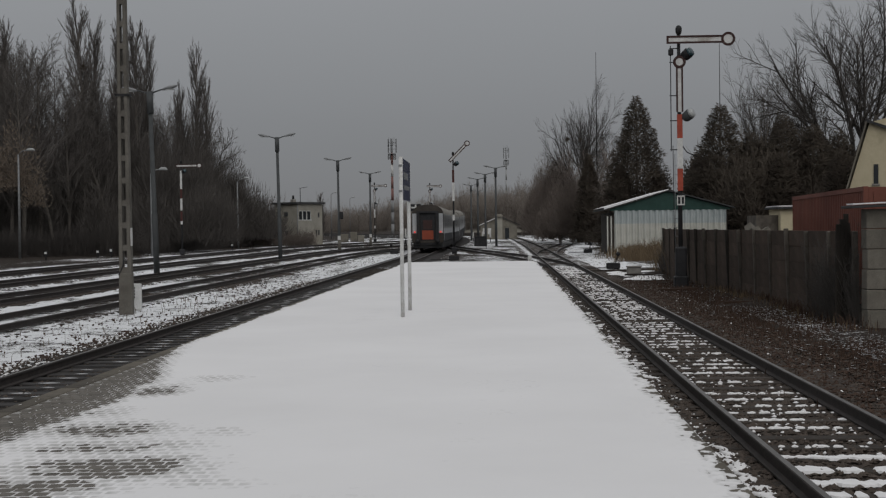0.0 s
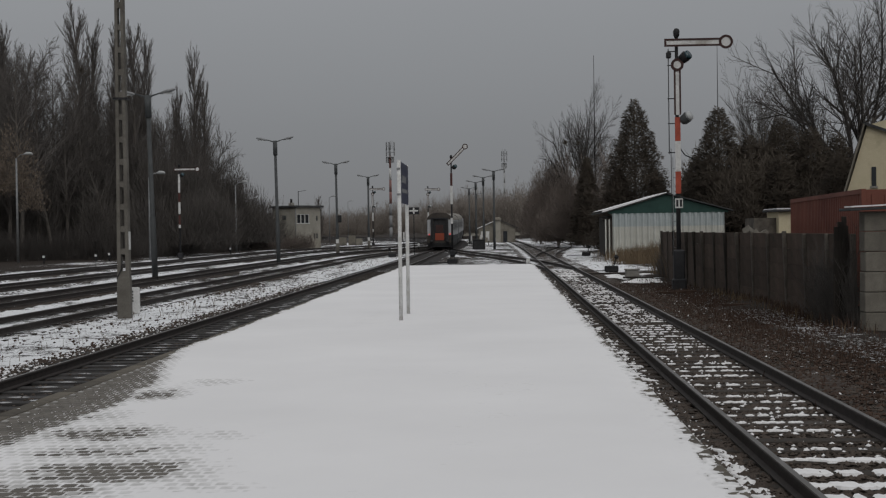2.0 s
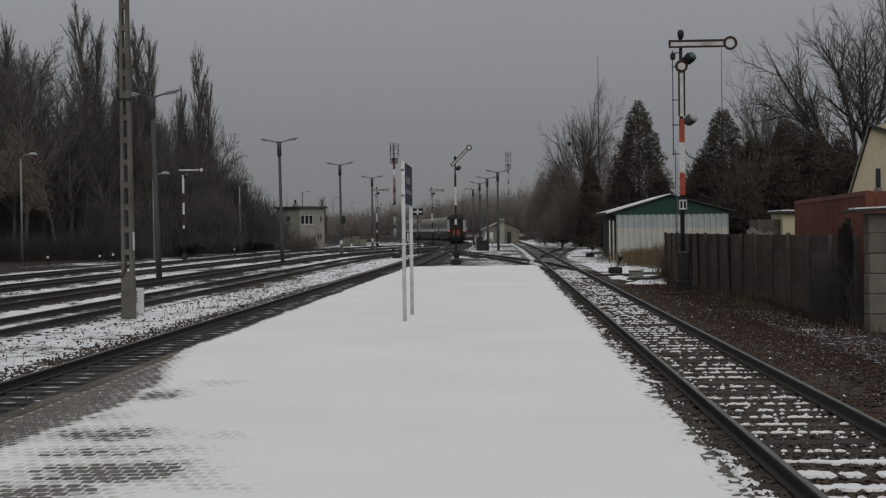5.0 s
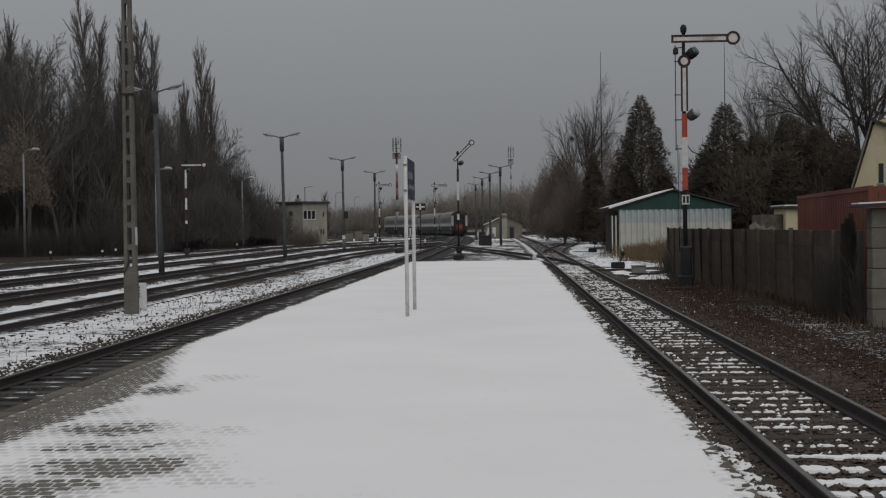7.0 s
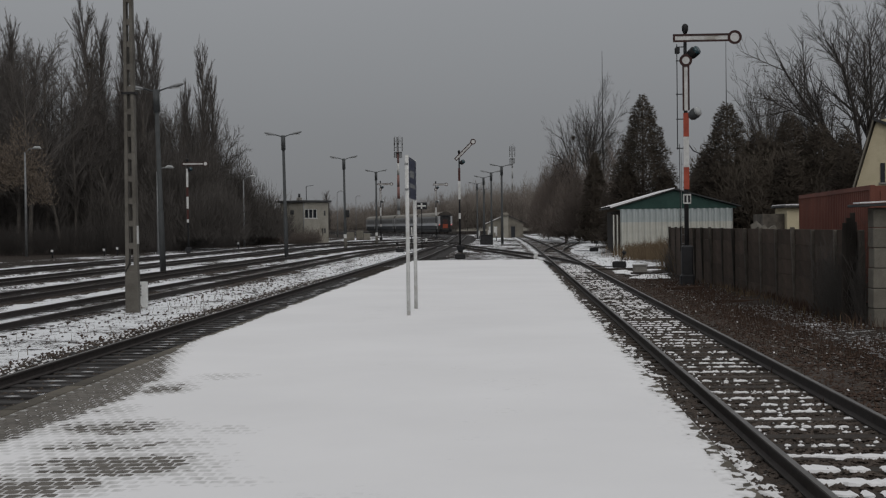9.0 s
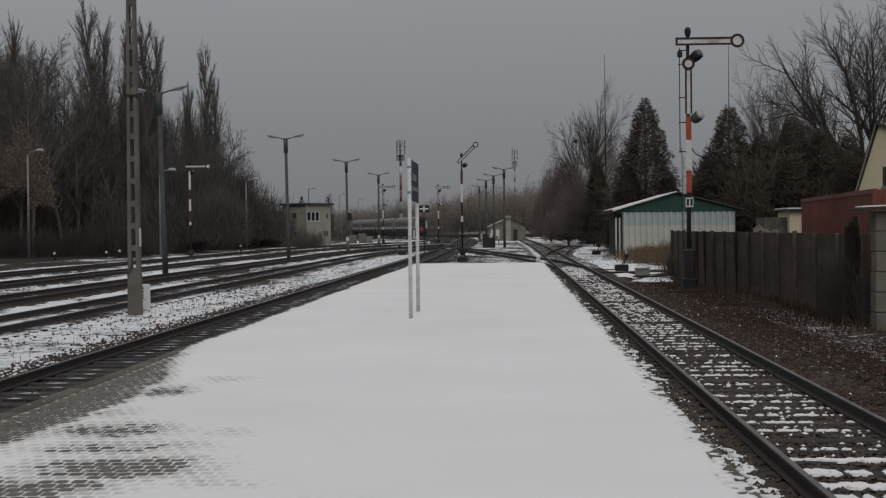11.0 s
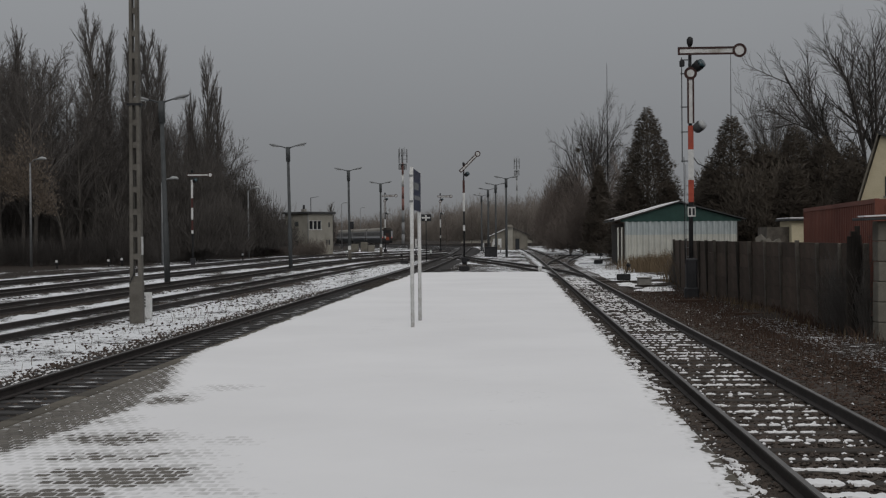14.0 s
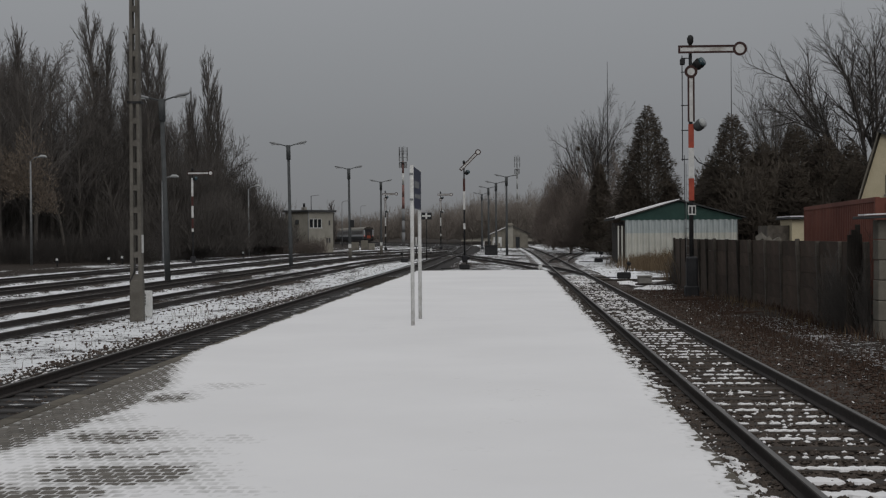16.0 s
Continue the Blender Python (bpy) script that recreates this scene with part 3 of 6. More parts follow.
def platform_snow(name, xs, ys):
    ob = grid_mesh(name, xs, ys, lambda X, Y: 0.50 + snow_depth(X, Y), M_SNOWTHIN, label="thin even sheet of white snow on the platform", category="snow")
    ob["kind"] = "stuff"
    X, Y = np.meshgrid(xs, ys)
    a = ob.data.attributes.new("depth", "FLOAT", "POINT")
    a.data.foreach_set("value", snow_depth(X, Y).reshape(-1).astype(np.float32))
    return ob


platform_snow("snow_cover", steps((PX0 + 0.01, -1.6, 0.03), (-1.6, 1.0, 0.13), (1.0, PX1 - 0.01, 0.02)), steps((PY0, 7, 2), (7, 19, 0.035), (19, 30, 0.09), (30, PY1 - 0.05, 0.25)))

# kerb slabs along both edges and across the end
kerb_me = {}
for wide, key in ((0.5, "side"),):
    bm = box(B(), -0.10, 0.10, -0.495, 0.495, -0.12, 0.0, 0.012)
    me = bpy.data.meshes.new("kerb_slab")
    bm.to_mesh(me)
    bm.free()
    me.materials.append(M_KERB)
    kerb_me[key] = me
for x in (PX0 + 0.10, PX1 - 0.10):
    y = PY0 + 0.5
    while y < PY1:
        k = new("kerb_slab", kerb_me["side"])
        k.parent = platform
        k.matrix_basis = pose(x + random.uniform(-0.006, 0.006), y, 0.5012 + random.uniform(-0.0006, 0.0008), 0, 0, 0)
        y += 1.0
x = PX0 + 1.0
while x < PX1 - 0.6:
    k = new("kerb_slab", kerb_me["side"])
    k.parent = platform
    k.matrix_basis = pose(x, PY1 - 0.14, 0.494, 0, 0, 90)
    x += 1.0
for x in (PX0 + 0.12, PX1 - 0.12):
    box_part("edge_wall", (x - 0.08, x + 0.08, PY0, PY1 - 0.1, -0.3, 0.378), M_KERB, platform)
# pavers of the worn corner: those nearest are pieces, the rest one mesh
def paver_shape(bm, x, y, z):
    """A zigzag paving stone, its edge chamfered."""
    out = []
    for k, (u, w) in enumerate(((-0.053, -0.064), (0.0, -0.068), (0.053, -0.064), (0.057, 0.0), (0.053, 0.064), (0.0, 0.068), (-0.053, 0.064), (-0.057, 0.0))):
        out.append((u, w))
    low = [bm.verts.new((x + u, y + w, z - 0.05)) for u, w in out]
    mid = [bm.verts.new((x + u, y + w, z - 0.008)) for u, w in out]
    top = [bm.verts.new((x + u * 0.86, y + w * 0.80, z)) for u, w in out]
    n = len(out)
    for a, b in ((low, mid), (mid, top)):
        for k in range(n):
            bm.faces.new((a[k], a[(k + 1) % n], b[(k + 1) % n], b[k]))
    bm.faces.new(top)
    return bm


bm = paver_shape(B(), 0, 0, 0)
PAVER_ME = bpy.data.meshes.new("paver")
bm.to_mesh(PAVER_ME)
bm.free()
PAVER_ME.materials.append(M_PAVER)
rest = B()
made = 0
rnd = random.Random(4)
for r in range(0, 84):
    for c in range(0, 25):
        x = PX0 + 0.265 + 0.12 * c + (0.06 if r % 2 else 0)
        y = 7.6 + 0.146 * r
        z = 0.4998 + rnd.uniform(-0.003, 0.0022)
        if made < 290 and 9.6 < y < 13.2 and x < -3.2:
            k = new("paver", PAVER_ME)
            k.parent = platform
            k.matrix_basis = pose(x, y, z)
            made += 1
        else:
            paver_shape(rest, x, y, z)
tagged(part("pavers", rest, M_PAVER, platform), kind="stuff")

# ---- lamps, masts and signals of the yard
def lamp_post(x, y, height=9.35, turn=0.0, plate=True, lean=0.0, box_at=0.0):
    t = thing("street_lamp", "grey steel yard lamp with two arms beside the tracks", "street lamp", "yard lamps", at=(x, y, -0.08), turn=turn)
    t.matrix_basis = pose(x, y, -0.08, 0, lean, turn)
    tube_part("pole", [(0, 0, 0), (0, 0, 3.2), (0, 0, 3.25), (0, 0, height - 1.0)], [0.155, 0.145, 0.125, 0.105], M_GREYPAINT, t, sides=12)
    tube_part("sleeve", [(0, 0, height - 1.15), (0, 0, height - 0.05)], [0.165, 0.165], M_GREYPAINT, t, sides=12)
    for s in (-1, 1):
        tube_part("arm", [(0, 0, height - 0.2), (s * 0.25, 0, height - 0.08), (s * 0.75, 0, height + 0.07)], [0.045, 0.04, 0.035], M_GREYPAINT, t)
        bm = B()
        secs = [(0.62, 0.05, 0.04), (0.75, 0.12, 0.08), (1.05, 0.16, 0.10), (1.32, 0.13, 0.07), (1.42, 0.05, 0.03)]
        prev = None
        for u, w, h in secs:
            ring = [bm.verts.new((s * u, w * math.cos(a), height + 0.02 + (u - 0.62) * 0.22 + h * math.sin(a))) for a in [2 * math.pi * k / 10 for k in range(10)]]
            if prev:
                for k in range(10):
                    bm.faces.new((prev[k], prev[(k + 1) % 10], ring[(k + 1) % 10], ring[k]))
            else:
                bm.faces.new(ring[::-1])
            prev = ring
        bm.faces.new(prev)
        head = part("lamp_head", bm, M_STEEL, t, "pale grey lamp head", smooth=True)
        box_part("lens", (min(s * 0.82, s * 1.28), max(s * 0.82, s * 1.28), -0.10, 0.10, height - 0.03, height + 0.01), M_LAMPGLASS, head, m=pose(0, 0, 0.02))
    if plate:
        box_part("plate", (-0.15, 0.15, -0.2, -0.17, 1.2, 1.6), M_WHITE, t, "white enamel plate", 0.01)
        tube_part("foot_sleeve", [(0, 0, 0), (0, 0, 1.2)], [0.19, 0.18], M_MAST, t, "concrete foot of the pole", sides=10)
    if box_at:
        box_part("control_box", (0.06, 0.46, -0.16, 0.12, box_at, box_at + 0.75), M_DARKSTEEL, t, "dark loudspeaker box", 0.05)
    return t


for x, y, lean in ((-17.35, 67.0, -1.4), (-16.9, 101.8, -0.9), (-16.75, 137.5, -0.5), (-16.9, 171.5, 0.0)):
    lamp_post(x, y, plate=y > 110, lean=lean, box_at=3.3 if 110 < y < 140 else 0)
for x, y in ((-0.9, 160), (-2.4, 179), (-3.75, 197), (-5.4, 226), (-4.9, 262)):
    lamp_post(x, y, plate=False)


def tall_thin_lamp(x, y, height, s=1):
    t = thing("street_lamp", "thin grey lamp post with one drooping head before the wood", "street lamp", "lamps along the wood", at=(x, y, -0.1))
    tube_part("pole", [(0, 0, 0), (0, 0, height * 0.5), (0, 0, height)], [0.13, 0.11, 0.08], M_STEEL, t)
    tube_part("arm", [(0, 0, height - 0.05), (s * 0.4, 0, height + 0.3), (s * 0.8, 0, height + 0.38)], 0.05, M_STEEL, t)
    bm = B()
    tube(bm, [(s * 0.7, 0, height + 0.34), (s * 0.95, 0, height + 0.42), (s * 1.35, 0, height + 0.40), (s * 1.5, 0, height + 0.33)], [0.06, 0.14, 0.13, 0.05], 8)
    part("lamp_head", bm, M_LAMPGLASS, t, "pale lamp head", smooth=True)


tall_thin_lamp(-43.5, 120.0, 9.4)
tall_thin_lamp(-32.6, 165.0, 8.3)
tall_thin_lamp(-32.0, 122.0, 7.6)


def lattice_mast(x, y):
    """A tapered concrete mast with a ladder of slots through it."""
    t = thing("concrete_mast", "tall slotted concrete mast on snowy ground by the track", "mast", at=(x, y, -0.05))
    H = 13.5

    def half(z):
        return 0.175 - 0.0065 * z
    for s in (-1, 1):
        bm = B()
        rows = []
        for z in (1.15, 4, 8, H):
            w = half(z)
            a, b = (w - 0.105 + 0.003 * z, w)
            rows.append([bm.verts.new((s * u, v, z)) for u, v in ((a, -0.11), (b, -0.11), (b, 0.11), (a, 0.11))])
        for r0, r1 in zip(rows, rows[1:]):
            for k in range(4):
                bm.faces.new((r0[k], r0[(k + 1) % 4], r1[(k + 1) % 4], r1[k]))
        bm.faces.new(rows[-1])
        bmesh.ops.recalc_face_normals(bm, faces=bm.faces)
        part("leg", bm, M_MAST, t)
    bm = B()
    for z0, z1 in ((-0.2, 1.15),):
        vs = [bm.verts.new((sx * (half(z) + 0.012), sy * 0.122, z)) for z in (z0, z1) for sx, sy in ((-1, -1), (1, -1), (1, 1), (-1, 1))]
        for q in ((4, 5, 6, 7), (0, 1, 5, 4), (1, 2, 6, 5), (2, 3, 7, 6), (3, 0, 4, 7)):
            bm.faces.new([vs[i] for i in q])
    bmesh.ops.bevel(bm, geom=list(bm.edges), offset=0.015, segments=1, affect="EDGES")
    part("foot", bm, M_MAST, t)
    z = 1.15
    while z < H:
        w = half(z) - 0.06
        box_part("rung", (-w, w, -0.09, 0.09, z, z + 0.16), M_MAST, t)
        z += 0.62
    box_part("collar", (-0.2, 0.2, -0.14, 0.14, 6.05, 6.11), M_DARKSTEEL, t, "dark iron strap")
    tube_part("cable", [(-0.17, -0.13, 1.1), (-0.05, -0.14, 1.35), (0.0, -0.14, 1.6)], 0.014, M_BLACKPAINT, t)
    box_part("number_plate_blank", (0.165, 0.18, -0.10, 0.06, 1.9, 2.4), M_WHITE, t, "faded white plate")
    return t


tall_thin_lamp(-38.3, 300.0, 10.0)
tall_thin_lamp(-45.5, 400.0, 11.2)
lattice_mast(-10.5, 37.2)
mk = thing("marker_stone", "whitewashed concrete marker with dark bars beside the mast", "marker", at=(-10.75, 39.2, -0.06))
box_part("block", (-0.13, 0.13, -0.06, 0.06, 0, 0.78), M_WHITE, mk, bevel=0.02)
for k in range(4):
    box_part("bar", (-0.128, -0.04, -0.066, -0.059, 0.36 + 0.09 * k, 0.41 + 0.09 * k), M_BLACKPAINT, mk)


def ring_mesh(cx, cz, r0, r1, y0, y1, n=28):
    bm = B()
    rows = [[bm.verts.new((cx + r * math.cos(2 * math.pi * k / n), y, cz + r * math.sin(2 * math.pi * k / n))) for k in range(n)] for r, y in ((r0, y0), (r1, y0), (r1, y1), (r0, y1))]
    for a in range(4):
        for k in range(n):
            bm.faces.new((rows[a][k], rows[a][(k + 1) % n], rows[(a + 1) % 4][(k + 1) % n], rows[(a + 1) % 4][k]))
    bmesh.ops.recalc_face_normals(bm, faces=bm.faces)
    return bm


def disc_mesh(cx, cz, r, y0, y1, n=24):
    return tube(B(), [(cx, y0, cz), (cx, y1, cz)], r, n)


def signal_arm(t, pivot_z, reach, angle, edge, face, back=0.45, y=-0.16, ring=0.25):
    """A semaphore arm: a pale blade with dark borders and a ringed disc at its end."""
    m = Matrix.Translation((0, y, pivot_z)) @ Matrix.Rotation(radians(-angle), 4, "Y")

    def put(name, bm, mat, parent, label=""):
        for v in bm.verts:
            v.co = m @ v.co
        return part(name, bm, mat, parent, label)
    arm = put("arm", box(B(), -back, reach - ring * 0.7, -0.012, 0.012, -0.135, 0.135), face, t, "white signal arm with dark red borders")
    put("border", box(B(), -back - 0.005, reach - ring * 0.82, -0.03, -0.012, 0.075, 0.145), edge, arm)
    put("border", box(B(), -back - 0.005, reach - ring * 0.82, -0.03, -0.012, -0.145, -0.075), edge, arm)
    put("border", box(B(), -back - 0.005, -back + 0.07, -0.03, -0.012, -0.0748, 0.0748), edge, arm)
    put("disc", disc_mesh(reach, 0, ring - 0.07, -0.024, 0.0), face, arm)
    put("ring", ring_mesh(reach, 0, ring - 0.085, ring, -0.036, 0.006), edge, arm)
    return arm


def signal_lamp(t, x, z, lens, label):
    bm = B()
    tube(bm, [(x + 0.10, -0.02, z - 0.12), (x + 0.16, -0.05, z - 0.05), (x + 0.30, -0.16, z + 0.07), (x + 0.36, -0.2, z + 0.1)], [0.10, 0.18, 0.20, 0.15], 14)
    lamp = part("spectacle", bm, M_GREYPAINT if lens is M_LAMPGLASS else M_DARKSTEEL, t, label, smooth=True)
    tube_part("lens", [(x + 0.335, -0.195, z + 0.08), (x + 0.395, -0.245, z + 0.12)], [0.18, 0.16], lens, lamp, sides=14)
    box_part("bracket", (x - 0.02, x + 0.2, -0.04, 0.0, z - 0.03, z + 0.03), M_DARKSTEEL, lamp)
    return lamp


def semaphore(x, y, height, arm_angle=0.0, second=True, bands=(), label="", detail=True, lens_red=False):
    t = thing("semaphore_signal", label, "semaphore signal", "semaphore signals", at=(x, y, -0.06))
    tube_part("base", [(0, 0, 0), (0, 0, 0.12)], [0.34, 0.3] if detail else [0.2, 0.18], M_DARKSTEEL, t, sides=8)
    w = 0.2 if detail else 0.24
    box_part("winch_box", (-w, w, -0.26, 0.2, 0.1, 1.5 if detail else 0.6), M_BLACKPAINT, t, "black machine cabinet at the foot", 0.06)
    if detail:
        box_part("pulley_guard", (-0.26, 0.24, -0.3, 0.16, 0.0, 0.45), M_BLACKPAINT, t, "black pulley guard", 0.05)
    tube_part("post", [(0, 0, 0), (0, 0, height * 0.4), (0, 0, height)], [0.085, 0.08, 0.06], M_DARKSTEEL, t, sides=10)
    for z0, z1, mat in bands:
        box_part("band", (-0.10, 0.10, -0.115, -0.095, z0, z1), mat, t, bevel=0.008)
    signal_arm(t, height - 0.40, 1.75, arm_angle, M_REDBORDER, M_WHITE)
    tube_part("finial", [(0, 0, height - 0.2), (0, -0.02, height - 0.12), (0.0, -0.02, height + 0.02), (0.02, -0.02, height + 0.1), (0.03, -0.02, height + 0.13)], [0.07, 0.11, 0.12, 0.09, 0.03], M_DARKSTEEL, t, sides=10)
    signal_lamp(t, 0.03, height - 0.95, M_GREENGLASS, "dark round lamp spectacle with a blue-green lens")
    if second:
        z0, z1 = height - 3.0, height - 1.2
        arm = box_part("second_arm", (-0.07, 0.07, -0.17, -0.145, z0, z1 - 0.2), M_WHITE, t, "folded white signal arm with dark borders")
        for s in (-1, 1):
            box_part("border", (min(s * 0.065, s * 0.125), max(s * 0.065, s * 0.125), -0.185, -0.14, z0, z1 - 0.15), M_REDBORDER, arm)
        part("disc", disc_mesh(0, z1, 0.15, -0.19, -0.15), M_WHITE, arm)
        part("ring", ring_mesh(0, z1, 0.135, 0.23, -0.20, -0.145), M_REDBORDER, arm)
        signal_lamp(t, 0.05, height - 3.15, M_LAMPGLASS, "round lamp with a pale lens")
    if detail:
        tube_part("rod", [(-0.30, -0.02, height - 4.4), (-0.30, -0.02, height - 0.6)], 0.018, M_DARKSTEEL, t, sides=6)
        tube_part("rod", [(-0.22, -0.02, 1.3), (-0.24, -0.02, height - 4.2)], 0.014, M_DARKSTEEL, t, sides=6)
        for dz in (0.7, 1.2, 2.4, 3.3, 4.35):
            tube_part("cross_bar", [(-0.34, -0.02, height - dz), (0.0, -0.02, height - dz)], 0.02, M_DARKSTEEL, t, sides=6)
        box_part("counterweight", (-0.38, -0.20, -0.12, 0.02, height - 0.95, height - 0.72), M_DARKSTEEL, t, bevel=0.03)
        tube_part("lever", [(0.08, -0.06, height - 4.2), (0.25, -0.1, height - 4.45), (0.62, -0.1, height - 4.62)], 0.022, M_DARKSTEEL, t, sides=6)
        box_part("sign_plate", (-0.13, 0.15, -0.13, -0.118, 3.0, 3.35), M_WHITE, t, "small white plate with dark bars")
        for k in range(2):
            box_part("bar", (-0.09 + 0.13 * k, -0.01 + 0.13 * k, -0.136, -0.129, 3.05, 3.3), M_BLACKPAINT, t)
        # ladder of thin steps behind the post
        for s in (-0.16, -0.05):
            tube_part("ladder_rail", [(s, 0.16, 0.3), (s, 0.12, height - 4.5)], 0.012, M_STEEL, t, sides=5)
        z = 0.6
        while z < height - 4.6:
            tube_part("ladder_step", [(-0.16, 0.15, z), (-0.05, 0.15, z)], 0.011, M_STEEL, t, sides=5)
            z += 0.32
    return t


M_DARKRED = surface("dull_red_paint", (0.05, 0.020, 0.018), (0.085, 0.03, 0.026), 3.0, 0.7)
M_REDBORDER = surface("dark_red_border", (0.03, 0.016, 0.015), (0.06, 0.026, 0.023), 3.0, 0.7)
semaphore(6.39, 49.4, 9.36, 0, True, [(3.52, 4.32, M_RED), (4.32, 5.42, M_WHITE), (5.42, 6.28, M_RED)], "red and white semaphore signal with a level arm beside the fence")
semaphore(-4.35, 118.0, 8.75, 45, False, [(2.9, 3.4, M_WHITE), (4.6, 6.2, M_WHITE), (6.2, 7.3, M_DARKRED)], "semaphore signal with its arm raised, red and white post", detail=False)
for x, y, hh in ((-20.3, 213.0, 9.4), (-11.9, 219.0, 9.4)):
    semaphore(x, y, hh, 0, True, [(2.3, 2.7, M_WHITE), (4.0, 5.3, M_WHITE)], "far semaphore signal with a level arm in the yard", detail=False)
semaphore(-29.95, 125.0, 8.75, 0, False, [(2.9, 3.2, M_WHITE), (3.2, 4.1, M_DARKRED), (4.2, 5.3, M_WHITE), (5.3, 6.2, M_DARKRED), (6.2, 7.9, M_WHITE)], "semaphore signal with a level arm before the wood", detail=False)

# ---- platform sign on two white posts, seen edge-on
sg = thing("platform_sign", "dark blue name board on two white posts in the snow", "sign", at=(0, 0, 0.50))
for x, y in ((-1.995, 26.4), (-2.0, 28.55)):
    tube_part("post", [(x, y, -0.03), (x, y, 3.14)], 0.038, M_WHITE, sg, sides=14)
bd = box_part("board", (-1.995, -1.965, 26.445, 28.62, 2.30, 3.12), M_SIGNBLUE, sg, bevel=0.006)
box_part("edge_trim", (-1.998, -1.962, 26.43, 26.4445, 2.29, 3.13), M_STEEL, bd, "thin grey metal edge")
for y0, y1, z0, z1 in ((26.75, 27.9, 2.72, 2.86), (26.75, 28.25, 2.52, 2.60)):
    box_part("writing_bar", (-1.9649, -1.962, y0, y1, z0, z1), M_STEEL, bd, "pale bar of lettering")
for x, y in ((-1.995, 26.4), (-2.0, 28.55)):
    for z in (2.45, 2.95):
        box_part("clamp", (x - 0.042, x + 0.03, y - 0.045, y + 0.045, z, z + 0.04), M_STEEL, sg)
# ---- stop board: black with a white cross
cs = thing("cross_signal_board", "black board with a white cross on a thin pole", "railway sign", at=(-8.45, 130.0, -0.1))
tube_part("pole", [(0, 0, 0), (0, 0, 4.3)], 0.045, M_DARKSTEEL, cs)
cb = box_part("board", (-0.52, 0.52, -0.075, -0.045, 3.95, 4.62), M_BLACKPAINT, cs, bevel=0.01)
box_part("cross_bar", (-0.42, 0.42, -0.088, -0.074, 4.22, 4.36), M_WHITE, cb)
box_part("cross_bar", (-0.075, 0.075, -0.092, -0.0785, 4.02, 4.56), M_WHITE, cb)


# the mast's red is dulled in its colour to imitate distant haze
M_HAZERED = surface("haze_dulled_red", (0.20, 0.10, 0.09), (0.26, 0.14, 0.125), 1.0, 0.8)
M_MASTGREY = surface("pale_mast_grey", (0.20, 0.205, 0.21), (0.27, 0.275, 0.28), 1.0, 0.7)


# ---- masts in the distance
def telecom_mast(x, y, height, colours, label):
    t = thing("telecom_mast", label, "telecom mast", at=(x, y, -0.1))
    seg = height * 0.86 / 7
    for k in range(7):
        r = 0.5 - 0.03 * k
        tube_part("segment", [(0, 0, k * seg), (0, 0, (k + 1) * seg)], [r, r - 0.04], colours[k % len(colours)], t, sides=12)
    tube_part("spike", [(0, 0, 7 * seg), (0, 0, height)], [0.22, 0.1], M_STEEL, t)
    for z in (height * 0.965, height * 0.90, ):
        for a in range(3):
            ang = radians(120 * a + 25)
            c, s = math.cos(ang), math.sin(ang)
            box_part("antenna_panel", (-0.17, 0.17, -0.1, 0.1, z - 1.15, z + 1.15), M_STEEL, t, bevel=0.03, m=pose(1.35 * c, 1.35 * s, 0))
            tube_part("bracket", [(0, 0, z), (1.35 * c, 1.35 * s, z)], 0.07, M_STEEL, t, sides=5)
    for a in range(3):
        ang = radians(120 * a + 80)
        tube_part("whip", [(0.9 * math.cos(ang), 0.9 * math.sin(ang), height * 0.93), (0.9 * math.cos(ang), 0.9 * math.sin(ang), height * 1.02)], 0.06, M_STEEL, t, sides=5)
    tube_part("drum", [(0, 0, height * 0.845), (0, 0, height * 0.852)], [1.15, 1.15], M_STEEL, t, "round steel platform", sides=12)
    for a in range(6):
        c, s = 1.05 * math.cos(a * 1.047), 1.05 * math.sin(a * 1.047)
        box_part("antenna_box", (c - 0.16, c + 0.16, s - 0.12, s + 0.12, height * 0.79, height * 0.845), M_STEEL, t, bevel=0.03)


telecom_mast(-32.8, 400, 28.6, [M_MASTGREY, M_MASTGREY, M_MASTGREY, M_HAZERED, M_HAZERED, M_WHITE, M_HAZERED], "tall red and white telecom mast with antennas in the distance")
telecom_mast(1.4, 620, 38.5, [M_LAMPGLASS], "pale telecom mast far behind the trees")
for x, y, hh, bar in ((12.4, 180, 25.2, 0), (28.6, 180, 26.3, 11.2)):
    am = thing("aerial_mast", "thin dark aerial mast standing behind the trees", "aerial mast", at=(x, y, -0.1))
    tube_part("pole", [(0, 0, 0), (0, 0, hh * 0.6), (0, 0, hh)], [0.09, 0.07, 0.03], M_DARKSTEEL, am, sides=6)
    if bar:
        tube_part("crossbar", [(-1.6, 0, bar), (0.2, 0, bar)], 0.05, M_STEEL, am, sides=5)


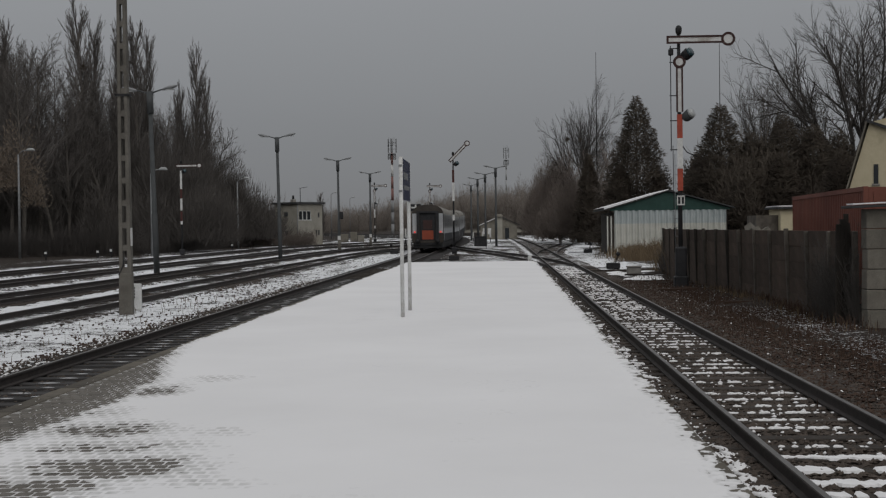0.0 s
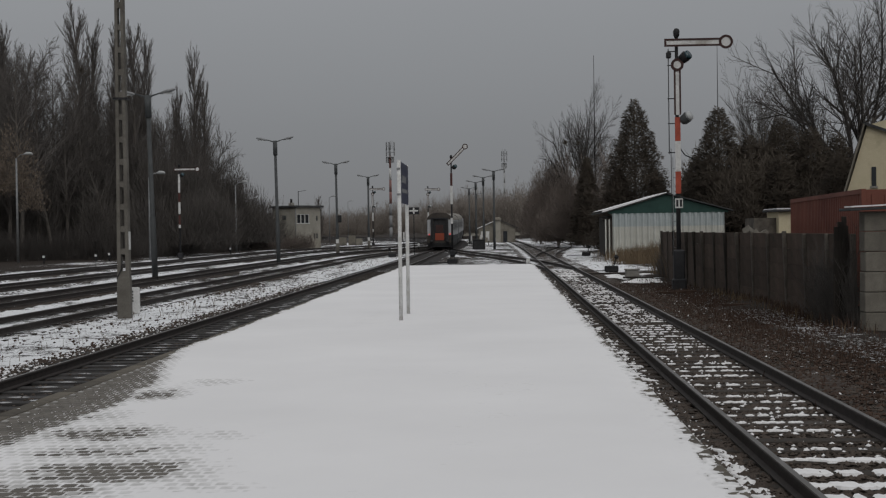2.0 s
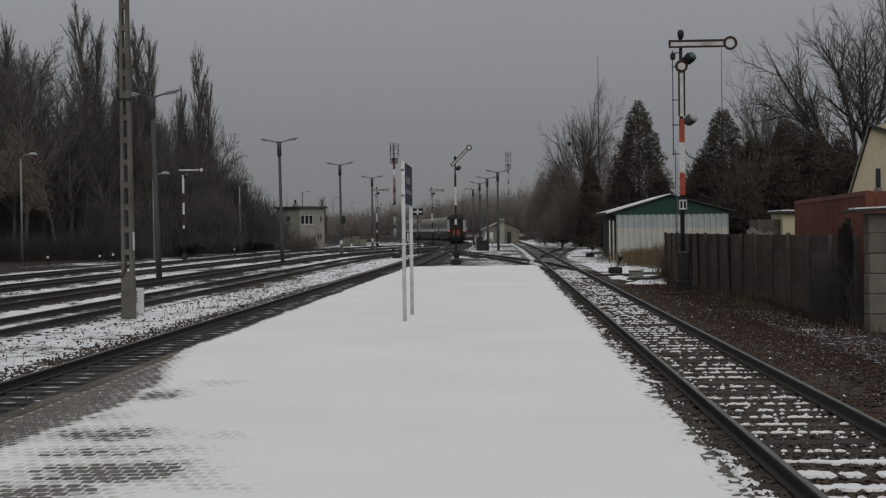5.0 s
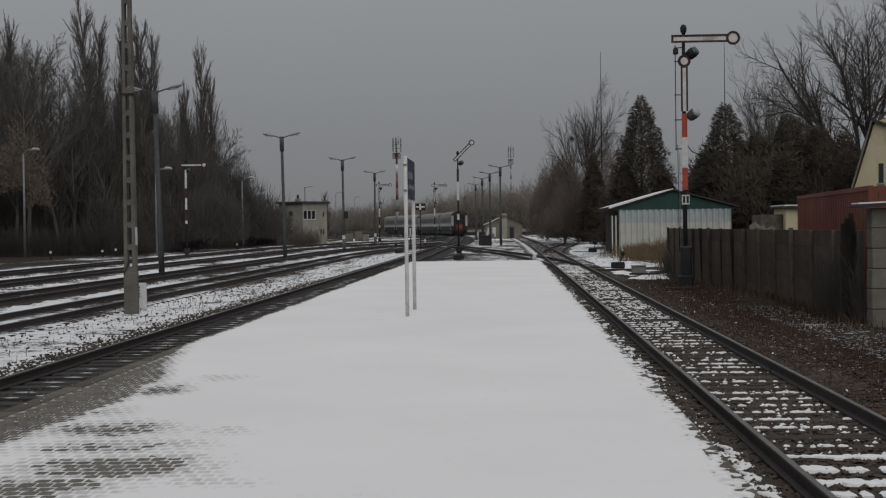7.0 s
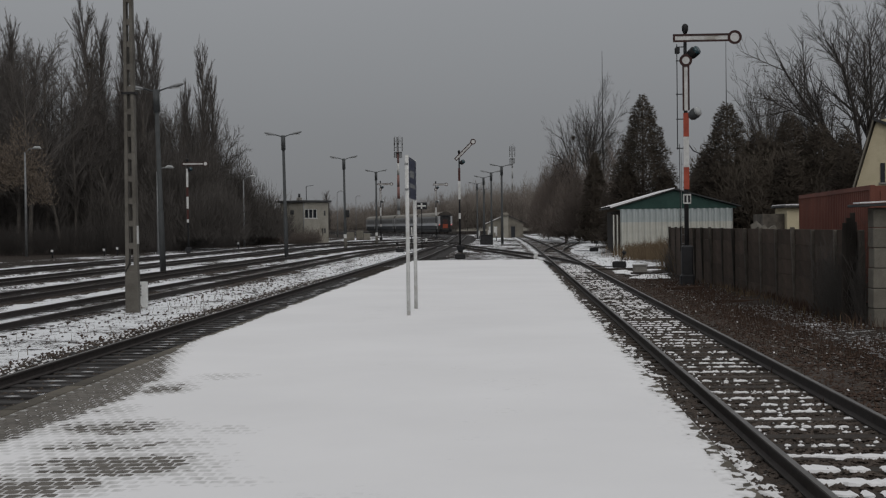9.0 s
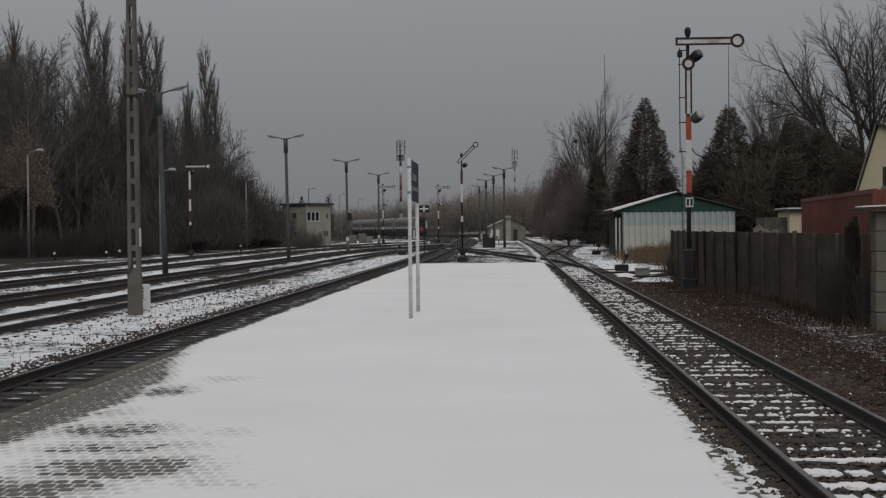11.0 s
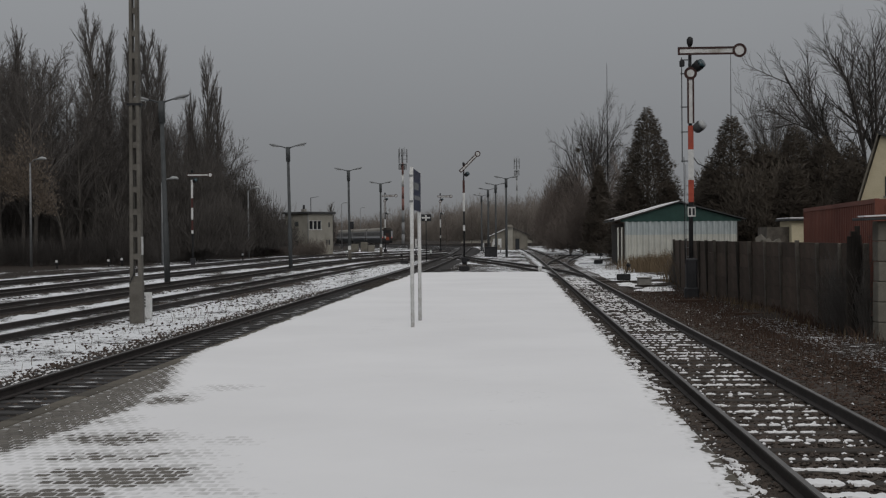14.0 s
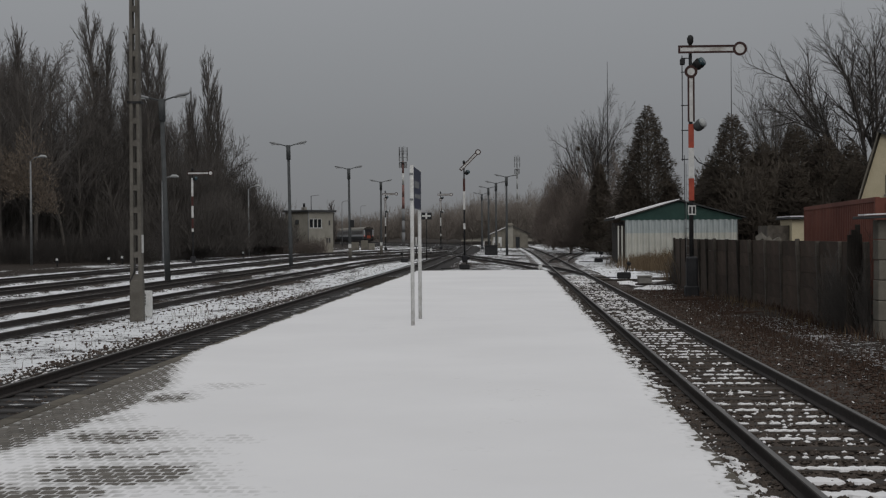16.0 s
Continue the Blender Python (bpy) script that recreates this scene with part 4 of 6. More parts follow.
# ---- signal box
def signal_box(x, y, turn):
    t = thing("signal_box", "two-storey cream signal box with a flat dark roof", "signal box", at=(x, y, -0.1), turn=turn)
    w, d, hh = 5.0, 4.6, 5.9
    bm = B()
    box(bm, -w / 2, w / 2, -d / 2, -d / 2 + 0.3, 0, 3.65)
    box(bm, -w / 2, -w / 2 + 0.25, -d / 2, -d / 2 + 0.3, 3.65, 4.95)
    box(bm, w / 2 - 2.3, w / 2, -d / 2, -d / 2 + 0.3, 3.65, 4.95)
    box(bm, -w / 2, w / 2, -d / 2, -d / 2 + 0.3, 4.95, hh)
    part("front_wall", bm, M_PLASTER, t)
    bm = B()
    box(bm, -w / 2, -w / 2 + 0.3, -d / 2 + 0.3, d / 2, 0, hh)
    part("side_wall", bm, M_PLASTER, t)
    part("side_wall", box(B(), w / 2 - 0.3, w / 2, -d / 2 + 0.3, d / 2, 0, hh), M_PLASTER, t)
    part("back_wall", box(B(), -w / 2 + 0.3, w / 2 - 0.3, d / 2 - 0.3, d / 2, 0, hh), M_PLASTER, t)
    box_part("roof", (-w / 2 - 0.35, w / 2 + 0.35, -d / 2 - 0.35, d / 2 + 0.35, hh, hh + 0.28), M_ROOFFELT, t, bevel=0.02)
    box_part("ceiling_slab", (-w / 2 + 0.3, w / 2 - 0.3, -d / 2 + 0.3, d / 2 - 0.3, 2.9, 3.1), M_CONCRETE, t)
    wd = box_part("window", (-w / 2 + 0.25, w / 2 - 2.3, -d / 2 + 0.10, -d / 2 + 0.14, 3.65, 4.95), M_GLASSDARK, t)
    n = 3
    ww = (w - 2.55) / n
    for k in range(n + 1):
        xx = -w / 2 + 0.25 + k * ww
        box_part("mullion", (xx - 0.06, xx + 0.06, -d / 2 + 0.02, -d / 2 + 0.10, 3.7, 4.9), M_WHITE, wd)
    box_part("sill", (-w / 2 + 0.19, w / 2 - 2.24, -d / 2 - 0.06, -d / 2 + 0.1, 3.58, 3.7), M_WHITE, wd)
    box_part("lintel_trim", (-w / 2 + 0.25, w / 2 - 2.3, -d / 2 + 0.02, -d / 2 + 0.1, 4.88, 4.96), M_WHITE, wd)
    for x0, z0 in ((w / 2 - 0.9, 4.0), (w / 2 - 1.4, 1.5), (w / 2 - 0.9, 1.5)):
        box_part("vent", (x0, x0 + 0.3, -d / 2 - 0.02, -d / 2 + 0.01, z0, z0 + 0.7), M_ROOFFELT, t)
    box_part("meter_box", (-w / 2 - 0.15, -w / 2 - 0.002, -0.4, 0.2, 4.2, 4.8), M_GREYPAINT, t)
    box_part("small_window", (-w / 2 - 0.03, -w / 2 + 0.02, -0.4, 0.2, 1.5, 2.1), M_GLASSDARK, t)
    box_part("chimney", (-0.4, 0.2, 0.6, 1.2, hh + 0.28, hh + 0.75), M_CONCRETE, t, bevel=0.03)
    tube_part("vent_pipe", [(-0.1, 0.9, hh + 0.75), (-0.1, 0.9, hh + 1.3)], 0.16, M_DARKSTEEL, t)
    tube_part("aerial", [(-1.2, -1.6, hh + 0.2), (-1.2, -1.6, hh + 2.3)], 0.05, M_DARKSTEEL, t, sides=6)
    tube_part("aerial_bar", [(-1.3, -1.6, hh + 2.25), (0.3, -1.6, hh + 2.45)], 0.03, M_DARKSTEEL, t, sides=5)
    tube_part("downpipe", [(-w / 2 - 0.08, -d / 2 - 0.08, 0), (-w / 2 - 0.08, -d / 2 - 0.08, hh)], 0.06, M_STEEL, t, sides=6)
    return t


signal_box(-29.3, 192.5, 54)


# ---- small house beyond the points
def yard_house(x, y):
    t = thing("yard_house", "small pale yard house with a snowy pitched roof", "house", at=(x, y, -0.1))
    box_part("wall", (-3.4, 3.2, 0, 5, 0, 2.6), M_DULL, t)
    for s in (-1, 1):
        bm = B()
        vs = [bm.verts.new(v) for v in ((s * 3.7, -0.4, 2.55), (0.1, -0.4, 4.2), (0.1, 5.4, 4.2), (s * 3.7, 5.4, 2.55), (s * 3.7, -0.4, 2.67), (0.1, -0.4, 4.32), (0.1, 5.4, 4.32), (s * 3.7, 5.4, 2.67))]
        for q in ((0, 1, 2, 3), (7, 6, 5, 4), (0, 4, 5, 1), (3, 2, 6, 7), (0, 3, 7, 4)):
            bm.faces.new([vs[i] for i in q])
        bmesh.ops.recalc_face_normals(bm, faces=bm.faces)
        part("roof", bm, M_SNOW if s < 0 else M_ROOFFELT, t, "snow-covered roof slope" if s < 0 else "dark felt roof slope")
    bm = B()
    vs = [bm.verts.new(v) for v in ((-3.3, 0.02, 2.6), (3.1, 0.02, 2.6), (0.1, 0.02, 4.15), (-3.3, 0.2, 2.6), (3.1, 0.2, 2.6), (0.1, 0.2, 4.15))]
    for q in ((0, 1, 2), (5, 4, 3), (0, 3, 4, 1), (1, 4, 5, 2), (2, 5, 3, 0)):
        bm.faces.new([vs[i] for i in q])
    part("gable", bm, M_DULL, t)
    ch = box_part("chimney", (-0.75, 0.55, -0.5, 0.02, 0, 4.05), M_PLASTER, t, "pale broad chimney stack", 0.05)
    tube_part("chimney_cap", [(-0.1, -0.24, 4.0), (-0.1, -0.24, 4.35), (-0.1, -0.24, 4.6)], [0.72, 0.74, 0.45], M_DULL, ch, "rounded grey cap", 12)
    # a solid dark panel; its colour stands for the doorway's shaded inside
    box_part("door", (1.0, 1.75, -0.05, 0.0, 0.1, 2.1), M_GLASSDARK, t, "dark panel coloured as the shade of an open doorway")
    for x0 in (-3.0, -2.1):
        wd = box_part("window", (x0, x0 + 0.6, -0.06, 0.0, 1.0, 2.1), M_WHITE, t)
    return t


yard_house(-0.8, 245)
bk = thing("tool_bunker", "low dark iron tool bunker between the tracks", "tool bunker", at=(-2.75, 160.0, -0.1))
box_part("body", (-0.75, 0.75, -0.5, 0.5, 0, 1.15), M_DARKSTEEL, bk, bevel=0.04)
box_part("lid", (-0.8, 0.8, -0.55, 0.55, 1.151, 1.25), M_DARKSTEEL, bk, bevel=0.03)

for x, y, w, hh in ((9.0, 520, 22.0, 11.0), (-14.0, 560, 16, 9)):
    fb = thing("apartment_block", "long grey block of flats far behind the trees", "apartment block", at=(x, y, -0.2))
    box_part("wall", (-w / 2, w / 2, 0, 10, 0, hh), M_PLASTER, fb)
    box_part("roof", (-w / 2 - 0.3, w / 2 + 0.3, -0.3, 10.3, hh, hh + 0.4), M_ROOFFELT, fb)
    for r in range(3):
        for c in range(int(w / 2.4)):
            box_part("window", (-w / 2 + 0.7 + c * 2.4, -w / 2 + 2.0 + c * 2.4, -0.05, 0.02, 1.4 + 3 * r, 2.8 + 3 * r), M_GLASSDARK if (r * 3 + c) % 4 else M_WHITE, fb)


# ---- shed
def corrugated(x0, x1, z0, z1f, y, pitch, depth, mat, name, parent, label=""):
    bm = B()
    n = int((x1 - x0) / pitch * 4)
    prev = None
    for i in range(n + 1):
        x = x0 + (x1 - x0) * i / n
        ph = (i % 4)
        yy = y - (depth if ph in (1, 2) else 0)
        a, b = bm.verts.new((x, yy, z0)), bm.verts.new((x, yy, z1f(x)))
        if prev:
            bm.faces.new((prev[0], a, b, prev[1]))
        prev = (a, b)
    return part(name, bm, mat, parent, label)


def shed(x, y):
    t = thing("shed", "pale corrugated metal shed with a dark green gable", "shed", at=(x, y, -0.1))
    w, d, eave, ridge = 8.15, 12.0, 3.55, 4.80
    rx = 3.95

    def roof_z(xx):
        return eave + (ridge - eave) * (1 - abs(xx - rx) / (rx + 0.4 if xx < rx else w - rx + 0.4))
    corrugated(0.0, w, 0.0, lambda q: 2.45, 0.0, 0.42, 0.15, M_SHEDWALL, "front_sheet", t)
    corrugated(0.0, w, 2.45, lambda q: 3.42, -0.012, 0.42, 0.15, M_SHEDBAND, "upper_sheet", t, "bluish translucent sheet")
    bm = B()
    vs = [bm.verts.new(v) for v in ((-0.3, -0.08, 3.40), (w + 0.3, -0.08, 3.40), (w + 0.3, -0.08, roof_z(w + 0.3) - 0.05), (rx, -0.08, ridge - 0.05), (-0.3, -0.08, roof_z(-0.3) - 0.05))]
    bm.faces.new(vs)
    bmesh.ops.extrude_face_region(bm, geom=list(bm.faces))
    bm.verts.ensure_lookup_table()
    for v in list(bm.verts)[5:]:
        v.co.y += 0.06
    bmesh.ops.recalc_face_normals(bm, faces=bm.faces)
    part("gable", bm, M_SHEDGREEN, t, "dark green sheet gable")
    for s, xe in ((-1, -0.75), (1, w + 0.6)):
        bm = B()
        z0 = roof_z(xe)
        vs = [bm.verts.new(v) for v in ((xe, -0.35, z0), (rx, -0.35, ridge), (rx, d, ridge), (xe, d, z0), (xe, -0.35, z0 + 0.09), (rx, -0.35, ridge + 0.09), (rx, d, ridge + 0.09), (xe, d, z0 + 0.09))]
        for q in ((0, 1, 2, 3), (7, 6, 5, 4), (0, 4, 5, 1), (3, 2, 6, 7), (0, 3, 7, 4)):
            bm.faces.new([vs[i] for i in q])
        bmesh.ops.recalc_face_normals(bm, faces=bm.faces)
        rf = part("roof", bm, M_ROOFFELT, t)
        if s < 0:
            bm = B()
            vs = [bm.verts.new(v) for v in ((xe, -0.37, z0 + 0.06), (rx, -0.37, ridge + 0.08), (rx, -0.37, ridge + 0.14), (xe, -0.37, z0 + 0.20), (xe, d, z0 + 0.20), (rx, d, ridge + 0.14))]
            bm.faces.new(vs[:4])
            bm.faces.new((vs[3], vs[2], vs[5], vs[4]))
            part("snow_cover", bm, M_SNOW, rf, "snow lying on the roof")
    box_part("side_wall", (-0.1, 0.0, 0.05, d, 0, 3.3), M_WOODDARK, t)
    box_part("side_wall", (w, w + 0.1, 0.05, d, 0, 3.3), M_WOODDARK, t)
    box_part("back_wall", (0.0, w, d - 0.1, d, 0, 3.3), M_WOODDARK, t)
    for k in range(4):
        box_part("leaning_board", (-0.55 + 0.14 * k, -0.46 + 0.14 * k, -0.3 + 0.08 * k, -0.24 + 0.08 * k, 0, 3.0 - 0.15 * (k % 2)), M_WOODDARK if k % 2 else M_SHEDWALL, t)
    box_part("porch", (-0.7, -0.1, 0.1, 3, 2.95, 3.08), M_WOODDARK, t)
    return t


shed(8.1, 100.0)


# ---- fence of concrete panels along the track
def fence():
    t = thing("fence", "dark mossy concrete panel fence along the track", "fence")
    rnd = random.Random(8)
    y = 30.2
    pts = []
    while y < 62:
        pts.append((7.75 - 0.55 * min(1, (y - 30) / 20), y))
        y += 2.06
    for i, (x, y) in enumerate(pts):
        hh = 2.06 + rnd.uniform(-0.03, 0.05)
        tl = rnd.uniform(-4.0, -0.6)
        p = box_part("post", (-0.055, 0.055, -0.06, 0.06, -0.2, hh), M_FENCEPOST, t, bevel=0.012)
        p.matrix_basis = pose(x, y, 0, 0, tl, 0)
        if i + 1 < len(pts):
            x2, y2 = pts[i + 1]
            ang = math.degrees(math.atan2(y2 - y, x2 - x))
            L = math.hypot(x2 - x, y2 - y)
            n = 5
            for k in range(n):
                z0 = 0.0 + k * 0.41
                pn = box_part("panel", (0.03, L - 0.03, -0.028, 0.028, 0.001, 0.409), M_FENCE, t, bevel=0.005)
                pn.matrix_basis = pose(x, y, z0, rnd.uniform(-0.8, 0.8), rnd.uniform(-0.05, 0.05), ang)
    return t


fence()

# gate pier of stacked concrete blocks, with a tin cap, and the gate beside it
pier = thing("gate_pier", "pale concrete block pier with a snowy tin cap", "gate pier", at=(7.72, 29.1, -0.05))
for k in range(6):
    bl = box_part("block", (-0.04, 0.42, -0.03, 0.42, 0.43 * k + 0.004, 0.43 * k + 0.424), M_PILLAR, pier, bevel=0.015)
    bl.matrix_basis = pose(random.uniform(-0.012, 0.012), 0, 0, 0, 0, random.uniform(-1, 1))
box_part("cap", (-0.3, 1.6, -0.25, 0.7, 2.60, 2.66), M_ROOFFELT, pier, "dark tin cap with snow", bevel=0.01, m=pose(0, 0, 0, 0, -2.2, 0))
box_part("snow_edge", (-0.28, 1.1, -0.27, 0.3, 2.655, 2.685), M_SNOW, pier, m=pose(0, 0, 0.02, 0, -2.2, 0))
gt = thing("wooden_gate", "dark tarred plank gate beside the concrete pier", "gate", at=(8.2, 29.1, -0.05))
for k in range(14):
    box_part("board", (0.13 * k, 0.13 * k + 0.12, 0.05, 0.085, 0.05, 2.35 - 0.04 * (k % 3)), M_WOODDARK, gt, bevel=0.006)
for z in (0.5, 1.9):
    box_part("rail", (0.0, 1.85, 0.086, 0.13, z, z + 0.1), M_WOODDARK, gt)
bd = thing("boarding", "dark weathered boards leaning beside the gate pier", "boards", at=(7.25, 29.9, -0.05))
rnd = random.Random(21)
for k in range(4):
    b = box_part("board", (-0.06, 0.06, -0.015, 0.015, 0, 2.45 + rnd.uniform(-0.25, 0.1)), M_WOODDARK, bd, bevel=0.004)
    b.matrix_basis = pose(0.13 * k, 0.12 * k, 0, rnd.uniform(-2, 2), rnd.uniform(-2, 2), 20)


# ---- container, outbuilding and house beyond the fence
def container():
    t = thing("shipping_container", "rust-red steel shipping container behind the fence", "shipping container", at=(8.75, 33.4, 0.22), turn=-4.0)
    L, W, H = 12.19, 2.44, 2.9
    bm = B()
    n = int(L / 0.28) * 4
    prev = None
    for i in range(n + 1):
        y = 0.12 + (L - 0.24) * i / n
        xx = 0.045 if i % 4 in (1, 2) else 0.0
        a, b = bm.verts.new((xx + 0.02, y, 0.16)), bm.verts.new((xx + 0.02, y, H - 0.12))
        if prev:
            bm.faces.new((a, prev[0], prev[1], b))
        prev = (a, b)
    part("side_panel", bm, M_CONTAINER, t)
    part("far_side", box(B(), W - 0.06, W - 0.02, 0.1, L - 0.1, 0.16, H - 0.1), M_CONTAINER, t)
    box_part("roof", (0.02, W - 0.02, 0.05, L - 0.05, H - 0.06, H - 0.02), M_CONTAINER, t)
    box_part("floor", (0.02, W - 0.02, 0.05, L - 0.05, 0.05, 0.16), M_DARKSTEEL, t)
    for x in (0.0, W - 0.12):
        for y in (0.0, L - 0.12):
            box_part("corner_post", (x, x + 0.12, y, y + 0.12, 0.002, H), M_CONTAINER, t, bevel=0.01)
    for x in (0.001, W - 0.101):
        box_part("top_rail", (x, x + 0.1, 0.12, L - 0.12, H - 0.12, H - 0.004), M_CONTAINER, t)
        box_part("bottom_rail", (x, x + 0.1, 0.12, L - 0.12, 0.01, 0.16), M_CONTAINER, t)
    corrug = box_part("end_wall", (0.12, W - 0.12, 0.03, 0.07, 0.1, H - 0.06), M_CONTAINER, t)
    for k in range(7):
        box_part("rib", (0.25 + 0.3 * k, 0.4 + 0.3 * k, 0.0, 0.031, 0.16, H - 0.14), M_CONTAINER, corrug)
    for x in (0.1, W - 0.4):
        for y in (0.1, L - 0.5):
            box_part("bearing_block", (x, x + 0.3, y, y + 0.4, -0.35, 0.004), M_CONCRETE, t)
    return t


container()
ob_ = thing("outbuilding", "small cream plastered outbuilding with a flat snowy roof", "outbuilding", at=(13.85, 68.5, -0.1))
box_part("wall", (0, 1.15, 0, 3, 0, 3.05), M_CREAM, ob_)
box_part("side_wall", (-1.1, -0.01, 0.6, 3.2, 0, 2.75), M_FENCEPOST, ob_)
box_part("roof", (-0.2, 1.5, -0.3, 3.2, 3.05, 3.17), M_ROOFFELT, ob_, bevel=0.02)
box_part("snow_cover", (-0.15, 1.4, -0.32, 3.1, 3.165, 3.22), M_SNOW, ob_)
rnd = random.Random(5)
hp = thing("rubble_heap", "heap of pale broken rubble with some snow", "rubble", at=(12.6, 67.5, 0.0))
bm = B()
for k in range(70):
    r = rnd.uniform(0.15, 0.4)
    x, y = rnd.gauss(0, 0.6), rnd.gauss(0, 0.7)
    z = max(0.1, 2.5 - 1.3 * math.hypot(x, y)) * rnd.uniform(0.2, 1)
    box(bm, -r, r, -r * 0.7, r * 0.7, -r * 0.5, r * 0.5, 0, pose(x, y, z, rnd.uniform(0, 90), rnd.uniform(0, 90), rnd.uniform(0, 90)))
part("rubble", bm, M_PILLAR, hp)


def gable_house():
    t = thing("house", "cream gabled house with a steep grey roof behind the trees", "house", at=(24.9, 92, -0.1), turn=-24)
    bm = B()
    vs = [bm.verts.new(v) for v in ((-1.7, 0, 0), (6.5, 0, 0), (6.5, 0, 4.6), (2.0, 0, 9.6), (-0.35, 0, 9.0), (-1.7, 0, 4.6))]
    bm.faces.new(vs)
    ext = bmesh.ops.extrude_face_region(bm, geom=list(bm.faces))
    for v in [g for g in ext["geom"] if isinstance(g, bmesh.types.BMVert)]:
        v.co.y += 9
    bmesh.ops.recalc_face_normals(bm, faces=bm.faces)
    part("wall", bm, M_CREAM, t)
    bm = B()
    vs = [bm.verts.new(v) for v in ((-1.95, -0.3, 4.1), (-0.45, -0.3, 9.1), (-0.45, 9.3, 9.1), (-1.95, 9.3, 4.1), (-2.02, -0.3, 4.12), (-0.52, -0.3, 9.16), (-0.52, 9.3, 9.16), (-2.02, 9.3, 4.12))]
    for q in ((0, 1, 2, 3), (7, 6, 5, 4), (0, 4, 5, 1), (3, 2, 6, 7), (0, 3, 7, 4), (1, 5, 6, 2)):
        bm.faces.new([vs[i] for i in q])
    bmesh.ops.recalc_face_normals(bm, faces=bm.faces)
    part("roof", bm, M_DULL, t)
    bm = B()
    vs = [bm.verts.new(v) for v in ((-0.55, -0.3, 9.05), (2.4, -0.3, 7.9), (2.4, 9.3, 7.9), (-0.55, 9.3, 9.05), (-0.55, -0.3, 9.25), (2.4, -0.3, 8.1), (2.4, 9.3, 8.1), (-0.55, 9.3, 9.25))]
    for q in ((3, 2, 1, 0), (4, 5, 6, 7), (0, 1, 5, 4), (3, 7, 6, 2), (0, 4, 7, 3), (1, 2, 6, 5)):
        bm.faces.new([vs[i] for i in q])
    part("hip_roof", bm, M_ROOFFELT, t)
    wd = box_part("window", (-0.1, 0.2, -0.06, 0.03, 4.9, 6.2), M_GLASSDARK, t)
    box_part("sill", (-0.2, 0.3, -0.12, 0.0, 4.78, 4.9), M_CONCRETE, wd)
    return t


gable_house()


# ---- trees
def limb(out, p, d, length, r, rnd, depth, spec, sides):
    """Grows one limb as a bent bar and its side limbs out of it."""
    n = 4 if depth < 2 else 2 if depth < 3 else 1
    pts, rad = [p.copy()], [r]
    dirn = d.copy()
    for i in range(n):
        dirn = (dirn + Vector((rnd.gauss(0, spec["bend"]), rnd.gauss(0, spec["bend"]), rnd.gauss(0, spec["bend"] * 0.6) + spec["lift"][min(depth, 3)]))).normalized()
        pts.append(pts[-1] + dirn * length / n)
        rad.append(r * (1 - (1 - spec["taper"]) * (i + 1) / n))
    out[0].append((pts, rad, sides[min(depth, len(sides) - 1)], depth))
    if depth >= spec["depth"]:
        return
    kids = spec["kids"][depth]
    for k in range(kids):
        u = spec["from"][depth] + (1 - spec["from"][depth]) * (k + rnd.random()) / kids
        u = min(u, 0.999)
        i = min(int(u * n), n - 1)
        q = pts[i].lerp(pts[i + 1], u * n - i)
        base = (pts[i + 1] - pts[i]).normalized()
        a = base.cross(Vector((0, 0, 1)) if abs(base.z) < 0.95 else Vector((1, 0, 0))).normalized()
        a = Matrix.Rotation(rnd.uniform(0, 2 * math.pi), 3, base) @ a
        spread = radians(rnd.uniform(*spec["angle"][depth]))
        dd = (base * math.cos(spread) + a * math.sin(spread)).normalized()
        ln = length * spec["ratio"][depth] * rnd.uniform(0.7, 1.2) * (1.0 - spec["shrink"][depth] * u)
        limb(out, q, dd, ln, max(rad[i] * spec["thin"], spec["twig"]), rnd, depth + 1, spec, sides)


def tree_meshes(name, spec, seed, mat_twig):
    rnd = random.Random(seed)
    out = [[]]
    limb(out, Vector((0, 0, -0.2)), Vector((rnd.gauss(0, 0.02), rnd.gauss(0, 0.02), 1)).normalized(), spec["height"], spec["girth"], rnd, 0, spec, (8, 5, 3, 3, 3))
    meshes = []
    for keep, label, mat in ((lambda d: d == 0, "trunk", M_BARK), (lambda d: d > 0, "crown", mat_twig)):
        co, faces = [], []
        for pts, rad, sides, depth in out[0]:
            if not keep(depth):
                continue
            for i, p in enumerate(pts):
                d = (pts[min(i + 1, len(pts) - 1)] - pts[max(i - 1, 0)]).normalized()
                a = d.cross(Vector((0, 0, 1)) if abs(d.z) < 0.9 else Vector((1, 0, 0))).normalized()
                b = d.cross(a)
                k0 = len(co)
                for k in range(sides):
                    an = 2 * math.pi * k / sides
                    v = p + rad[i] * (math.cos(an) * a + math.sin(an) * b)
                    co.append((v.x, v.y, v.z))
                if i:
                    for k in range(sides):
                        faces.append((k0 - sides + k, k0 - sides + (k + 1) % sides, k0 + (k + 1) % sides, k0 + k))
        me = bpy.data.meshes.new(label)
        me.from_pydata(co, [], faces)
        me.materials.append(mat)
        meshes.append((label, me))
    return meshes


